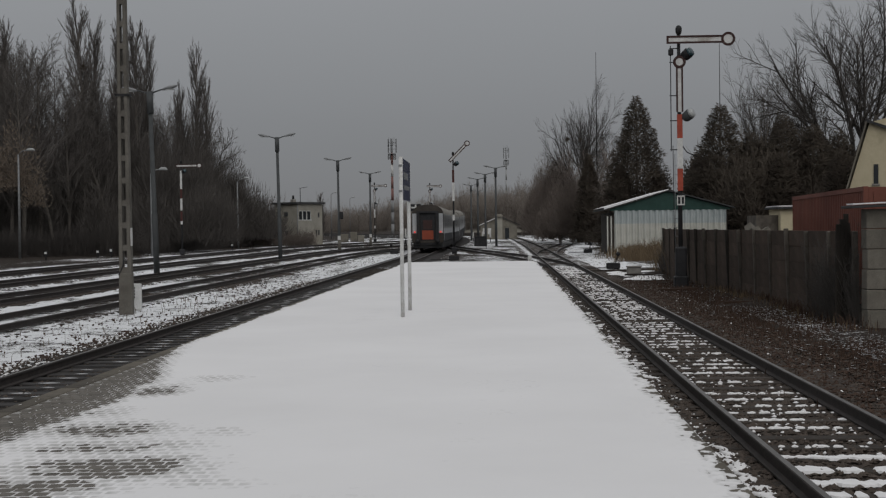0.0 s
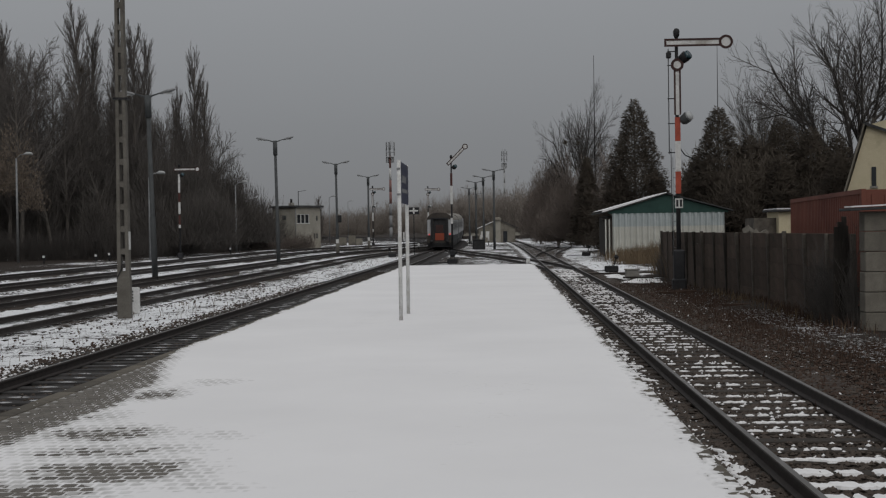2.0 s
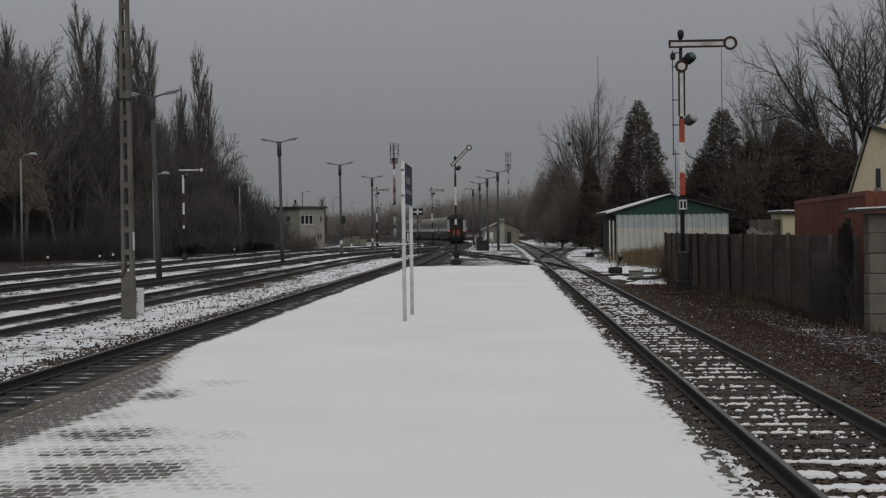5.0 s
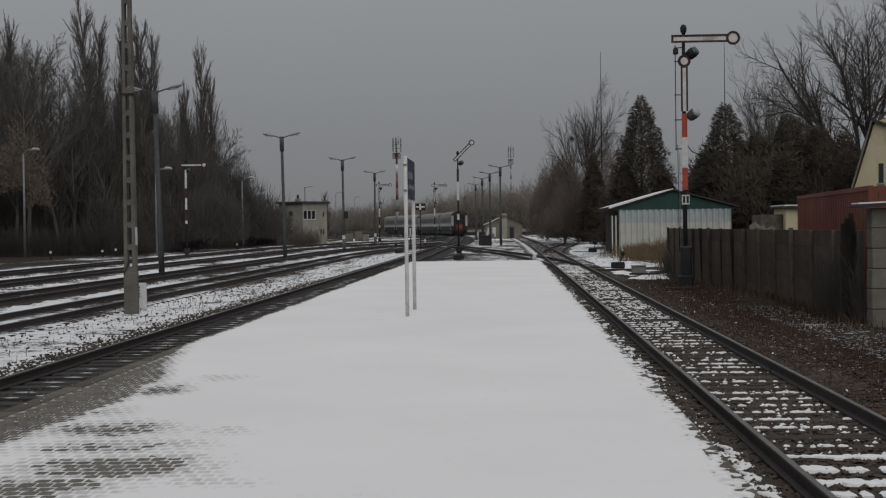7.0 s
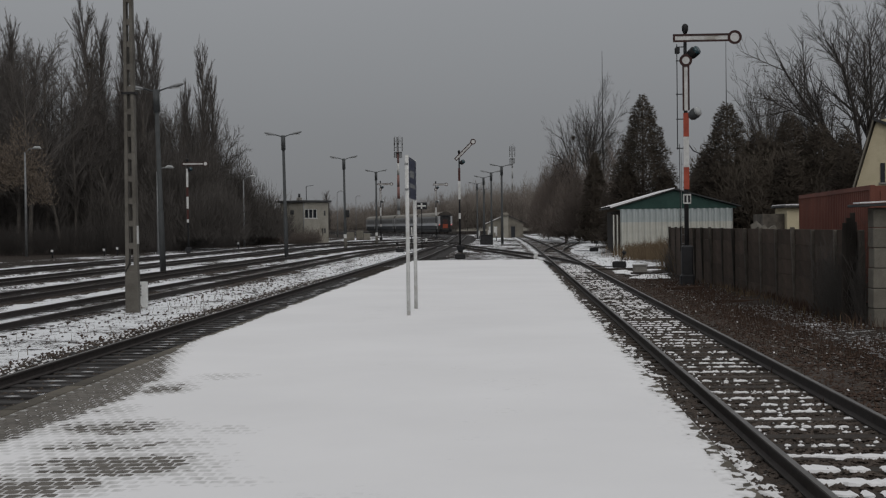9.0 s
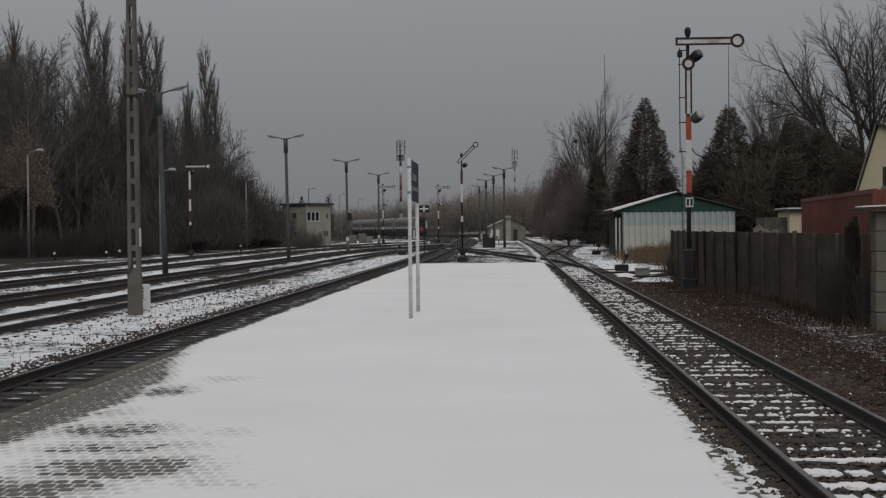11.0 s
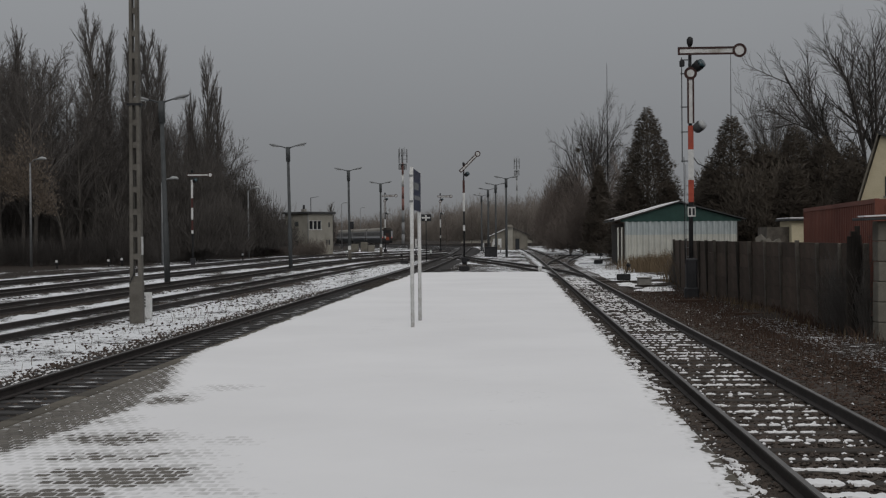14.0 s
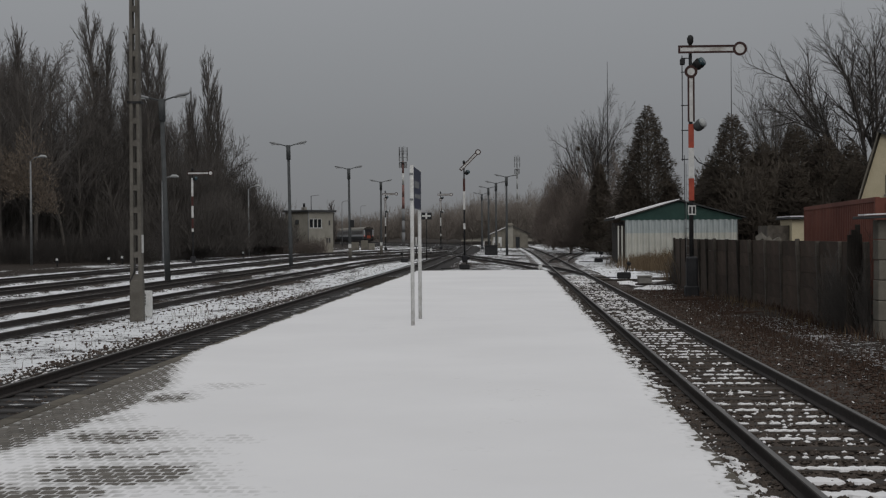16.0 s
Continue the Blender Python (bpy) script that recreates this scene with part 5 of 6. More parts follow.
POPLAR = dict(height=24.0, girth=0.34, taper=0.12, bend=0.035, lift=(0.02, 0.10, 0.10, 0.06), depth=3, kids=(78, 8, 5), **{"from": (0.08, 0.15, 0.2)},
              angle=((10, 24), (8, 20), (10, 26)), ratio=(0.31, 0.42, 0.5), shrink=(0.62, 0.3, 0.3), thin=0.5, twig=0.024)
BROAD = dict(height=19.0, girth=0.30, taper=0.12, bend=0.07, lift=(0.02, 0.05, 0.03, 0.02), depth=3, kids=(34, 9, 5), **{"from": (0.22, 0.15, 0.2)},
             angle=((25, 55), (25, 50), (25, 50)), ratio=(0.40, 0.45, 0.5), shrink=(0.55, 0.3, 0.3), thin=0.45, twig=0.024)
WIDE = dict(height=11.0, girth=0.42, taper=0.25, bend=0.07, lift=(0.0, 0.11, 0.09, 0.06), depth=4, kids=(13, 8, 7, 4), **{"from": (0.32, 0.2, 0.2, 0.2)},
            angle=((22, 52), (20, 42), (20, 42), (20, 45)), ratio=(0.95, 0.55, 0.5, 0.5), shrink=(0.25, 0.3, 0.3, 0.3), thin=0.55, twig=0.017)
OAK = dict(height=11.5, girth=0.44, taper=0.34, bend=0.09, lift=(0.0, 0.10, 0.08, 0.05), depth=4, kids=(17, 12, 10, 6), **{"from": (0.30, 0.18, 0.2, 0.2)},
           angle=((22, 60), (22, 44), (20, 42), (20, 42)), ratio=(0.95, 0.50, 0.46, 0.5), shrink=(0.2, 0.3, 0.3, 0.3), thin=0.52, twig=0.0095)
SCRUB = dict(height=7.0, girth=0.09, taper=0.2, bend=0.10, lift=(0.02, 0.06, 0.05, 0.03), depth=3, kids=(12, 6, 4), **{"from": (0.08, 0.1, 0.2)},
             angle=((18, 45), (20, 45), (20, 45)), ratio=(0.5, 0.5, 0.5), shrink=(0.4, 0.3, 0.3), thin=0.5, twig=0.014)

VARIANTS = {
    "poplar": [tree_meshes("poplar", POPLAR, s, M_TWIG) for s in (11, 12, 13)],
    "broad": [tree_meshes("broad", BROAD, s, M_TWIG) for s in (21, 22, 23, 24)],
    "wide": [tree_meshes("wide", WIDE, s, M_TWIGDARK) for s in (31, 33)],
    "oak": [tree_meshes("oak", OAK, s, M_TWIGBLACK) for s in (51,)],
    "scrub": [tree_meshes("scrub", SCRUB, s, M_TWIGWARM) for s in (41, 42, 43, 44)],
}
HEIGHT = {"poplar": 26.5, "broad": 22.0, "wide": 17.5, "oak": 19.0, "scrub": 8.5}


def plant(kind, x, y, height, turn, variant, label, name="tree", group="bare trees", slim=1.0, z=-0.1):
    t = thing(name, label, "tree" if kind != "scrub" else "bush", group)
    k = height / HEIGHT[kind]
    t.matrix_basis = pose(x, y, z, 0, 0, turn) @ Matrix.Diagonal((k * slim, k * slim, k, 1))
    for label_, me in VARIANTS[kind][variant % len(VARIANTS[kind])]:
        o = new(label_, me)
        o.parent = t
    return t


def wood_edge(u):
    """The wood's front, from its near end to its far end."""
    return -50 + 19 * u, 132 + 118 * u


rnd = random.Random(77)
# the poplars that tower over the wood: bearing, distance, height
for bear, d, hh, v, sl in ((-0.369, 142, 25.2, 0, 0.9), (-0.378, 150, 24.0, 2, 0.9), (-0.356, 152, 22.6, 1, 0.9), (-0.3075, 150, 28.0, 1, 0.95), (-0.304, 156, 27.0, 2, 0.8), (-0.287, 152, 26.6, 0, 0.8), (-0.274, 150, 26.4, 2, 0.85), (-0.2675, 156, 25.8, 1, 0.7), (-0.281, 160, 25.0, 1, 0.8), (-0.2272, 164, 25.2, 0, 0.75), (-0.2215, 170, 22.0, 2, 0.7), (-0.2345, 168, 20.5, 1, 0.7), (-0.241, 166, 19.5, 2, 0.6)):
    plant("poplar", bear * d, d, hh, rnd.uniform(0, 360), v, "tall slender bare poplar in the wood", "poplar_tree", "poplars", sl * 1.28)
for row in range(3):
    for i in range(21):
        u = (i + rnd.uniform(-0.3, 0.3)) / 20
        bx = -0.405 + 0.228 * u
        d = 132 + 62 * u * u + row * 10 + rnd.uniform(-3, 3)
        x = bx * d
        hh = float(np.interp(bx, [-0.40, -0.345, -0.325, -0.31, -0.29, -0.265, -0.25, -0.235, -0.22, -0.212, -0.203, -0.195, -0.185, -0.175], [25.0, 24.5, 20.0, 18.5, 19.5, 19.0, 16.2, 16.0, 14.0, 9.0, 7.6, 6.6, 5.6, 4.4])) * d / 150
        plant("broad", x, d, hh * rnd.uniform(0.88, 1.03), rnd.uniform(0, 360), rnd.randrange(4), "bare broad-leaved tree in the dense wood", "bare_tree", "trees of the wood", rnd.uniform(0.7, 0.95))


def thicket(name, label, blobs, count, mat, seed, size=(1.2, 2.6), r=0.02, sway=0.3, forks=3):
    """Uncountable upright twigs, forked once or twice, filling the given patches of ground."""
    g = random.Random(seed)
    co, faces = [], []

    def stick(p, q, r0, r1):
        k = len(co)
        d = (q - p).normalized()
        a = d.cross(Vector((0.3, 1, 0.1))).normalized()
        b = d.cross(a)
        for c, rr in ((p, r0), (q, r1)):
            for j in range(3):
                an = 2.0944 * j
                v = c + rr * (math.cos(an) * a + math.sin(an) * b)
                co.append((v.x, v.y, v.z))
        for j in range(3):
            faces.append((k + j, k + (j + 1) % 3, k + 3 + (j + 1) % 3, k + 3 + j))
    for x0, y0, x1, y1, w, z1 in blobs:
        for i in range(int(count)):
            u = g.random()
            p = Vector((x0 + (x1 - x0) * u + g.uniform(-w, w), y0 + (y1 - y0) * u + g.uniform(-w, w), 0))
            top = z1 * g.uniform(0.25, 1.0) * (0.75 + 0.35 * float(N1(np.array(u * 9.0 + seed), np.array(0.3 + seed))))
            p.z = max(-0.1, top * g.uniform(-0.3, 0.75))
            ln = g.uniform(*size)
            d = Vector((g.gauss(0, sway), g.gauss(0, sway), 1)).normalized()
            q = p + d * ln
            stick(p, q, r, r * 0.5)
            for c in range(forks):
                s = p.lerp(q, g.uniform(0.2, 0.9))
                dd = (d + Vector((g.gauss(0, 1.6 * sway), g.gauss(0, 1.6 * sway), g.uniform(0, 0.4)))).normalized()
                stick(s, s + dd * ln * g.uniform(0.3, 0.6), r * 0.55, r * 0.3)
    me = bpy.data.meshes.new(name)
    me.from_pydata(co, [], faces)
    me.materials.append(mat)
    return tagged(new(name, me), label, "undergrowth", kind="stuff")


def brush(name, label, crowns, count, mat, seed, length=(0.6, 1.6), width=0.05, up=0.6, category="undergrowth"):
    """Uncountable fine twigs that fill rounded crowns: x, y, half width, foot, top; each twig a slim blade."""
    g = np.random.RandomState(seed)
    c = np.array(crowns, float)
    size = c[:, 2] * (c[:, 4] - c[:, 3])
    pick = g.choice(len(c), count, p=size / size.sum())
    c = c[pick]
    a = g.uniform(0, 2 * np.pi, count)
    el = np.arcsin(g.uniform(-0.15, 1, count))
    r = g.uniform(0.02, 1, count) ** 0.5
    lump = 1 + 0.16 * np.sin(3 * a + 7 * pick) + 0.12 * np.sin(5 * a + 4 * el + 3 * pick)
    d = np.stack([np.cos(a) * np.cos(el), np.sin(a) * np.cos(el), np.sin(el)], -1)
    hgt = c[:, 4] - c[:, 3]
    p = np.stack([c[:, 0], c[:, 1], c[:, 3] + 0.22 * hgt], -1) + d * np.stack([c[:, 2], c[:, 2], hgt * 0.74], -1) * (r * lump)[:, None]
    p[:, 2] = np.maximum(p[:, 2], c[:, 3])
    t = d * 0.6 + np.array((0, 0, up)) + g.normal(0, 0.3, (count, 3))
    t /= np.linalg.norm(t, axis=1)[:, None]
    side = np.cross(t, g.normal(0, 1, (count, 3)))
    side /= np.linalg.norm(side, axis=1)[:, None]
    L = g.uniform(length[0], length[1], (count, 1))
    w = width * g.uniform(0.5, 1.2, (count, 1))
    co = np.stack([p - side * w, p + side * w, p + t * L], 1).reshape(-1, 3)
    me = bpy.data.meshes.new(name)
    me.from_pydata(co.tolist(), [], np.arange(count * 3).reshape(-1, 3).tolist())
    me.materials.append(mat)
    return tagged(new(name, me), label, category, kind="stuff")


def bank(seed, n, bear0, bear1, dist, spread, low, tops, half):
    """Crowns along a bank of bushes, by bearing and distance; tops gives bearing and height."""
    g = random.Random(seed)
    out = []
    for i in range(n):
        b = bear0 + (bear1 - bear0) * (i + g.random()) / n
        d = dist + g.uniform(-spread, spread)
        h = float(np.interp(b, [q[0] for q in tops], [q[1] for q in tops])) * g.uniform(0.72, 1.05)
        out.append((b * d, d, half * g.uniform(0.7, 1.3), low, h))
    return out


# dense undergrowth that closes the wood
WOOD_TOPS = [(-0.40, 16.5), (-0.34, 15.5), (-0.30, 13.5), (-0.26, 13.5), (-0.235, 12.5), (-0.215, 11.5), (-0.20, 9.8), (-0.185, 7.0), (-0.17, 4.5)]
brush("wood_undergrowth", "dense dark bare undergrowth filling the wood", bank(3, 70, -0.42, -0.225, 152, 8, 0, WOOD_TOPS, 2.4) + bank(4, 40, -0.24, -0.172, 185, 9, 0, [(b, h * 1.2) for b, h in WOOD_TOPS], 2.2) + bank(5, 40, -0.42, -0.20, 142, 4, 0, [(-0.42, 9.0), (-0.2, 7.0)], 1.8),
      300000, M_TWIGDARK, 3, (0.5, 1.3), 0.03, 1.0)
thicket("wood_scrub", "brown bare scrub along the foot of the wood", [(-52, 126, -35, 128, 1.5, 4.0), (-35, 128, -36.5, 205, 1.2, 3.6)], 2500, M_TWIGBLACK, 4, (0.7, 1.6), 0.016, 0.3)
brush("leafy_scrub", "scrub with a few dead leaves", [(-46.6, 128, 2.4, 5.0, 13.0), (-49.2, 129, 2.0, 6.0, 11.5), (-44.6, 127, 1.4, 4.0, 8.5)], 5200, M_LEAF, 5, (0.15, 0.4), 0.05)
# bushes round the signal box
thicket("signal_box_scrub", "brown bushes round the signal box", [(-31, 186, -27, 189, 1.2, 2.4), (-36, 196, -33, 188, 1.5, 6.0)], 700, M_TWIGWARM, 6, (0.6, 1.3), 0.02)

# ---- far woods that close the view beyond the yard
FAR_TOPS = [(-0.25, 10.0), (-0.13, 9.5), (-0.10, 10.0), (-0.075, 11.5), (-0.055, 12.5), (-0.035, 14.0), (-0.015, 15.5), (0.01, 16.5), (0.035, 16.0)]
# no air haze here: the twigs' pale base colour carries it
brush("far_wood", "bare wood closing the far end of the yard, haze coloured in", bank(8, 90, -0.25, 0.035, 450, 25, 0, FAR_TOPS, 5.0) + bank(9, 40, -0.05, 0.035, 395, 18, 0, [(b, h * 0.8) for b, h in FAR_TOPS], 3.6),
      320000, M_TWIGHAZE, 8, (0.5, 1.5), 0.05, 0.8)
for i in range(26):
    x, y = rnd.uniform(-70, 15), rnd.uniform(330, 420)
    if x < -12 and y < 0.9 * 340:
        continue
    plant("scrub", x, y, rnd.uniform(8, 12.5), rnd.uniform(0, 360), rnd.randrange(4), "far bare bush at the end of the yard", "bare_bush", "far bushes", 1.2)

plant("poplar", -43.2, 322, 10.8, 30, 1, "small bare poplar behind the signal box", "poplar_tree", "poplars", 1.5)
for x, y, hh in ((-38.4, 112, 0.75), (-35.8, 118, 0.7), (-35.2, 120, 0.8), (-30.3, 150, 0.8)):
    ds = thing("dwarf_signal", "small dark dwarf signal with a white cap by the far track", "dwarf signal", "dwarf signals", at=(x, y, -0.08))
    tube_part("post", [(0, 0, 0), (0, 0, hh * 0.6)], 0.06, M_DARKSTEEL, ds)
    box_part("head", (-0.13, 0.13, -0.1, 0.1, hh * 0.5, hh), M_BLACKPAINT, ds, bevel=0.02)
    box_part("cap", (-0.1, 0.1, -0.11, -0.101, hh * 0.7, hh * 0.95), M_WHITE, ds)
for k, (x, y, w, hh) in enumerate(((-27.4, 232, 1.3, 1.3), (-25.9, 233, 1.2, 1.6), (-24.5, 231, 1.1, 1.1))):
    cbk = box(B(), -w / 2, w / 2, -0.5, 0.5, -0.1, hh, 0.05)
    o = make("concrete_block", cbk, M_DULL)
    o.matrix_basis = pose(x, y, 0, 0, 0, 8 * k)
    tagged(o, "grey concrete block standing by the yard tracks", "concrete block", "concrete blocks")

# ---- right-hand trees
for x, y, hh, v in ((4.5, 205, 9, 0), (7.0, 195, 11.5, 1), (9.0, 185, 13, 2), (6, 175, 8, 3), (10.5, 170, 13.5, 0), (12.5, 165, 13, 1), (8.5, 160, 8.5, 2), (11.0, 150, 9.5, 3), (13.5, 150, 11, 0), (9.6, 142, 6.5, 2)):
    plant("scrub", x + 1.2, y, hh, rnd.uniform(0, 360), v, "dense brown bare bush beyond the shed", "bare_bush", "bushes beyond the shed", 1.35)
brush("right_thicket", "dense brown thicket beyond the shed", bank(10, 16, 0.022, 0.046, 190, 12, 0, [(0.02, 7.5), (0.028, 10.0), (0.036, 12.0), (0.05, 11.5)], 1.9) + bank(11, 12, 0.045, 0.092, 158, 6, 0, [(0.04, 10.5), (0.06, 9.5), (0.09, 8.0)], 2.0) + bank(12, 8, 0.028, 0.06, 165, 8, 0, [(0.03, 5.0), (0.06, 6.0)], 1.5),
      150000, M_TWIGWARM, 9, (0.35, 0.9), 0.022, 0.8)
brush("evergreen_scrub", "dark evergreen scrub behind the fence", bank(19, 26, 0.14, 0.32, 120, 3, 0, [(0.14, 10.0), (0.32, 10.5)], 2.2) + bank(20, 18, 0.16, 0.31, 108, 3, 0, [(0.16, 7.5), (0.31, 8.0)], 2.0),
      90000, M_NEEDLE, 19, (0.3, 0.8), 0.06, 0.4)
plant("oak", 10.4, 178, 18.5, 40, 0, "spreading bare tree with mistletoe behind the shed", "bare_tree", "bare trees", 0.62)


def conifer(x, y, height, width, seed):
    """A dark conifer: a trunk and whorls of drooping sprays made of many small needles."""
    g = random.Random(seed)
    t = thing("conifer_tree", "dark green conifer with a ragged pointed crown", "conifer", "conifers", at=(x, y, -0.1))
    tube_part("trunk", [(0, 0, 0), (0, 0, height * 0.97)], [0.22, 0.03], M_BARK, t)
    co, faces, normals = [], [], []
    n = int(height * 2400)
    lump = [g.uniform(0.72, 1.12) for _ in range(60)]
    for i in range(n):
        z = height * (0.04 + 0.95 * (1 - math.sqrt(g.random())) ** 0.80)
        a = g.uniform(0, 2 * math.pi)
        u = z / height
        edge = width * 1.06 * (1 - u) ** 0.80 * lump[(int(u * 22) * 7 + int(a * 1.6)) % 60] + 0.12
        r = edge * math.sqrt(g.uniform(0.12, 1))
        c = Vector((r * math.cos(a), r * math.sin(a), z))
        outd = Vector((math.cos(a), math.sin(a), g.uniform(-0.25, 0.75))).normalized()
        sd = outd.cross(Vector((g.gauss(0, 0.4), g.gauss(0, 0.4), 1))).normalized()
        L, W = g.uniform(0.16, 0.36), g.uniform(0.035, 0.09)
        k = len(co)
        soft_n = Vector((math.cos(a), math.sin(a), g.uniform(0.05, 0.5))).normalized()
        flip = outd.cross(sd).dot(soft_n) > 0
        quad = (c - outd * L * 0.4, c + sd * W, c + outd * L * 0.7, c - sd * W)
        for v in quad:
            co.append((v.x, v.y, v.z))
            normals.append(soft_n)
        faces.append((k, k + 3, k + 2, k + 1) if flip else (k, k + 1, k + 2, k + 3))
    me = bpy.data.meshes.new("crown")
    me.from_pydata(co, [], faces)
    me.polygons.foreach_set("use_smooth", [True] * len(faces))
    me.normals_split_custom_set_from_vertices(normals)
    me.materials.append(M_NEEDLE)
    o = new("crown", me)
    o.parent = t
    return t


for args in ((12.55, 128, 14.7, 4.7, 1), (10.9, 127, 8.2, 2.6, 2), (14.6, 127, 7.5, 2.4, 3), (17.8, 112, 12.4, 4.6, 4), (16.3, 114, 8.4, 3.2, 5), (20.3, 112, 10.0, 4.2, 6), (22.9, 112, 11.4, 4.8, 7), (24.9, 110, 10.4, 4.4, 8), (19.0, 106, 7.2, 3.0, 9), (21.6, 106, 8.0, 3.2, 13), (27.4, 112, 10.0, 4.4, 10), (30.0, 110, 9.8, 3.6, 11), (25.6, 104, 8.0, 3.2, 12), (9.55, 152, 10.6, 2.2, 21)):
    conifer(*args)
plant("oak", 30.6, 119, 21.6, 10, 0, "large spreading bare tree over the fence gardens", "bare_tree", "bare trees", 0.98)
plant("wide", 23.4, 124, 14.6, 130, 0, "upright bare tree among the conifers", "bare_tree", "bare trees", 0.6)
plant("broad", 22.4, 128, 17.0, 10, 1, "bare tree behind the conifers", "bare_tree", "bare trees", 0.9)
plant("broad", 27.0, 124, 15.5, 200, 3, "bare tree behind the conifers", "bare_tree", "bare trees", 0.9)
plant("broad", 25.2, 134, 17.5, 80, 2, "bare tree behind the conifers", "bare_tree", "bare trees", 0.8)

# mistletoe and nests
for x, y, z, r in ((-46.9, 150, 20.7, 0.75), (-47.6, 150, 18.6, 0.45), (8.3, 176, 13.4, 0.35), (10.0, 176, 13.3, 0.3)):
    g = random.Random(int(z * 10))
    bm = B()
    for k in range(90):
        d = Vector((g.gauss(0, 1), g.gauss(0, 1), g.gauss(0, 0.8))).normalized()
        tube(bm, [d * r * 0.1, d * r * g.uniform(0.6, 1.1)], [0.05, 0.02], 3, cap=False)
    o = make("mistletoe_ball", bm, M_NEEDLE)
    o.matrix_basis = pose(x, y, z)
    tagged(o, "dark round clump of mistletoe in a bare tree", "mistletoe", "mistletoe")


# ---- dry grass and small things by the track
def grass_patch(name, label, spots, seed, mat):
    g = random.Random(seed)
    co, faces = [], []
    for x0, y0, rx, ry, n, hh in spots:
        for i in range(n):
            x, y = x0 + g.gauss(0, rx), y0 + g.gauss(0, ry)
            h_ = hh * g.uniform(0.4, 1.1)
            lx, ly = g.gauss(0, 0.28) * h_, g.gauss(0, 0.28) * h_
            w = g.uniform(0.008, 0.02) * min(1, 0.35 + h_)
            k = len(co)
            co += [(x - w, y, -0.1), (x + w, y, -0.1), (x + lx * 0.5 + w * 0.7, y + ly * 0.5, h_ * 0.6), (x + lx * 0.5 - w * 0.7, y + ly * 0.5, h_ * 0.6), (x + lx, y + ly, h_ * 0.95)]
            faces += [(k, k + 1, k + 2, k + 3), (k + 3, k + 2, k + 4)]
    me = bpy.data.meshes.new(name)
    me.from_pydata(co, [], faces)
    me.materials.append(mat)
    return tagged(new(name, me), label, "grass", kind="stuff")


grass_patch("dry_grass", "tall dry yellow grass before the shed", [(8.9, 88, 0.9, 4.5, 1500, 1.1), (10.6, 85, 0.8, 4.5, 1200, 1.45), (7.7, 62.5, 0.25, 1.6, 500, 1.5), (-9.6, 36, 0.8, 12, 160, 0.14), (7.1, 40, 0.2, 6, 300, 0.3)], 12, M_GRASS)
grass_patch("verge_grass", "low dead brown grass along the verge", [(6.0, 20, 0.5, 5, 900, 0.10), (5.8, 30, 0.8, 7, 2600, 0.13), (6.2, 43, 0.6, 8, 1600, 0.16), (7.3, 36, 0.15, 6, 500, 0.35)], 13, M_GRASSDARK)
thicket("vines", "bare brown vines over the fence end", [(7.45, 30.3, 7.35, 32.6, 0.12, 2.5), (7.6, 29.7, 7.4, 31, 0.1, 2.7), (7.35, 62, 7.4, 60, 0.3, 2.3)], 300, M_TWIGDARK, 14, (0.4, 0.9), 0.008)

# ---- stones and snow crumbs on the ballast and the verges
def stones(name, label, areas, seed, mat, size, flat=1.0):
    g = np.random.RandomState(seed)
    base = np.array([(1, 0, 0), (-1, 0, 0), (0, 1, 0), (0, -1, 0), (0, 0, 1), (0, 0, -1)], float)
    tri = np.array([(0, 2, 4), (2, 1, 4), (1, 3, 4), (3, 0, 4), (2, 0, 5), (1, 2, 5), (3, 1, 5), (0, 3, 5)])
    cos, fcs, k = [], [], 0
    for x0, x1, y0, y1, n, z in areas:
        for i in range(n):
            u = g.rand()
            yy = y0 * (y1 / y0) ** u
            c = np.array((g.uniform(x0, x1), yy, z + g.uniform(-0.012, 0.012)))
            s = g.uniform(*size) * np.array((g.uniform(0.7, 1.4), g.uniform(0.7, 1.3), flat * g.uniform(0.4, 0.8)))
            a = g.uniform(0, 6.28)
            v = base * s * g.uniform(0.75, 1.2, (6, 1))
            v = v @ np.array(((math.cos(a), math.sin(a), 0), (-math.sin(a), math.cos(a), 0), (0.2, 0.15, 1))) + c
            cos.append(v)
            fcs.append(tri + k)
            k += 6
    me = bpy.data.meshes.new(name)
    me.from_pydata(np.concatenate(cos).tolist(), [], np.concatenate(fcs).tolist())
    me.materials.append(mat)
    return tagged(new(name, me), label, "stones", kind="stuff")


AREAS = [(1.55, 2.35, 9.2, 20, 2600, 0.004), (1.55, 2.35, 9.5, 60, 2600, -0.004), (2.5, 3.85, 9.5, 60, 12000, -0.006), (4.0, 5.6, 10, 55, 6000, 0.0), (-8.4, -7.35, 12, 60, 5200, 0.0), (-7.2, -5.2, 13, 50, 2500, -0.01)]
stones("ballast_stones", "dark crushed stone ballast between the sleepers", AREAS, 1, M_STONE, (0.016, 0.042))
stones("snow_crumbs", "small lumps of snow among the ballast", [(1.65, 2.25, 9.5, 60, 500, 0.004), (2.55, 3.8, 13, 60, 500, 0.004), (4.0, 5.4, 10, 60, 120, -0.005), (-8.5, -7.4, 12, 60, 1000, 0.01)], 2, M_SNOW, (0.012, 0.04))
YARD = [(-11.2, -7.7, 45, 190, 1600, -0.03), (-5.2, 2.0, 70, 210, 500, -0.03), (4.6, 8.0, 70, 170, 600, 0.0), (-30, -9, 60, 190, 1500, -0.04)]
stones("snow_clods", "lumps of old snow between the tracks", YARD, 5, M_SNOW, (0.03, 0.08), 0.25)
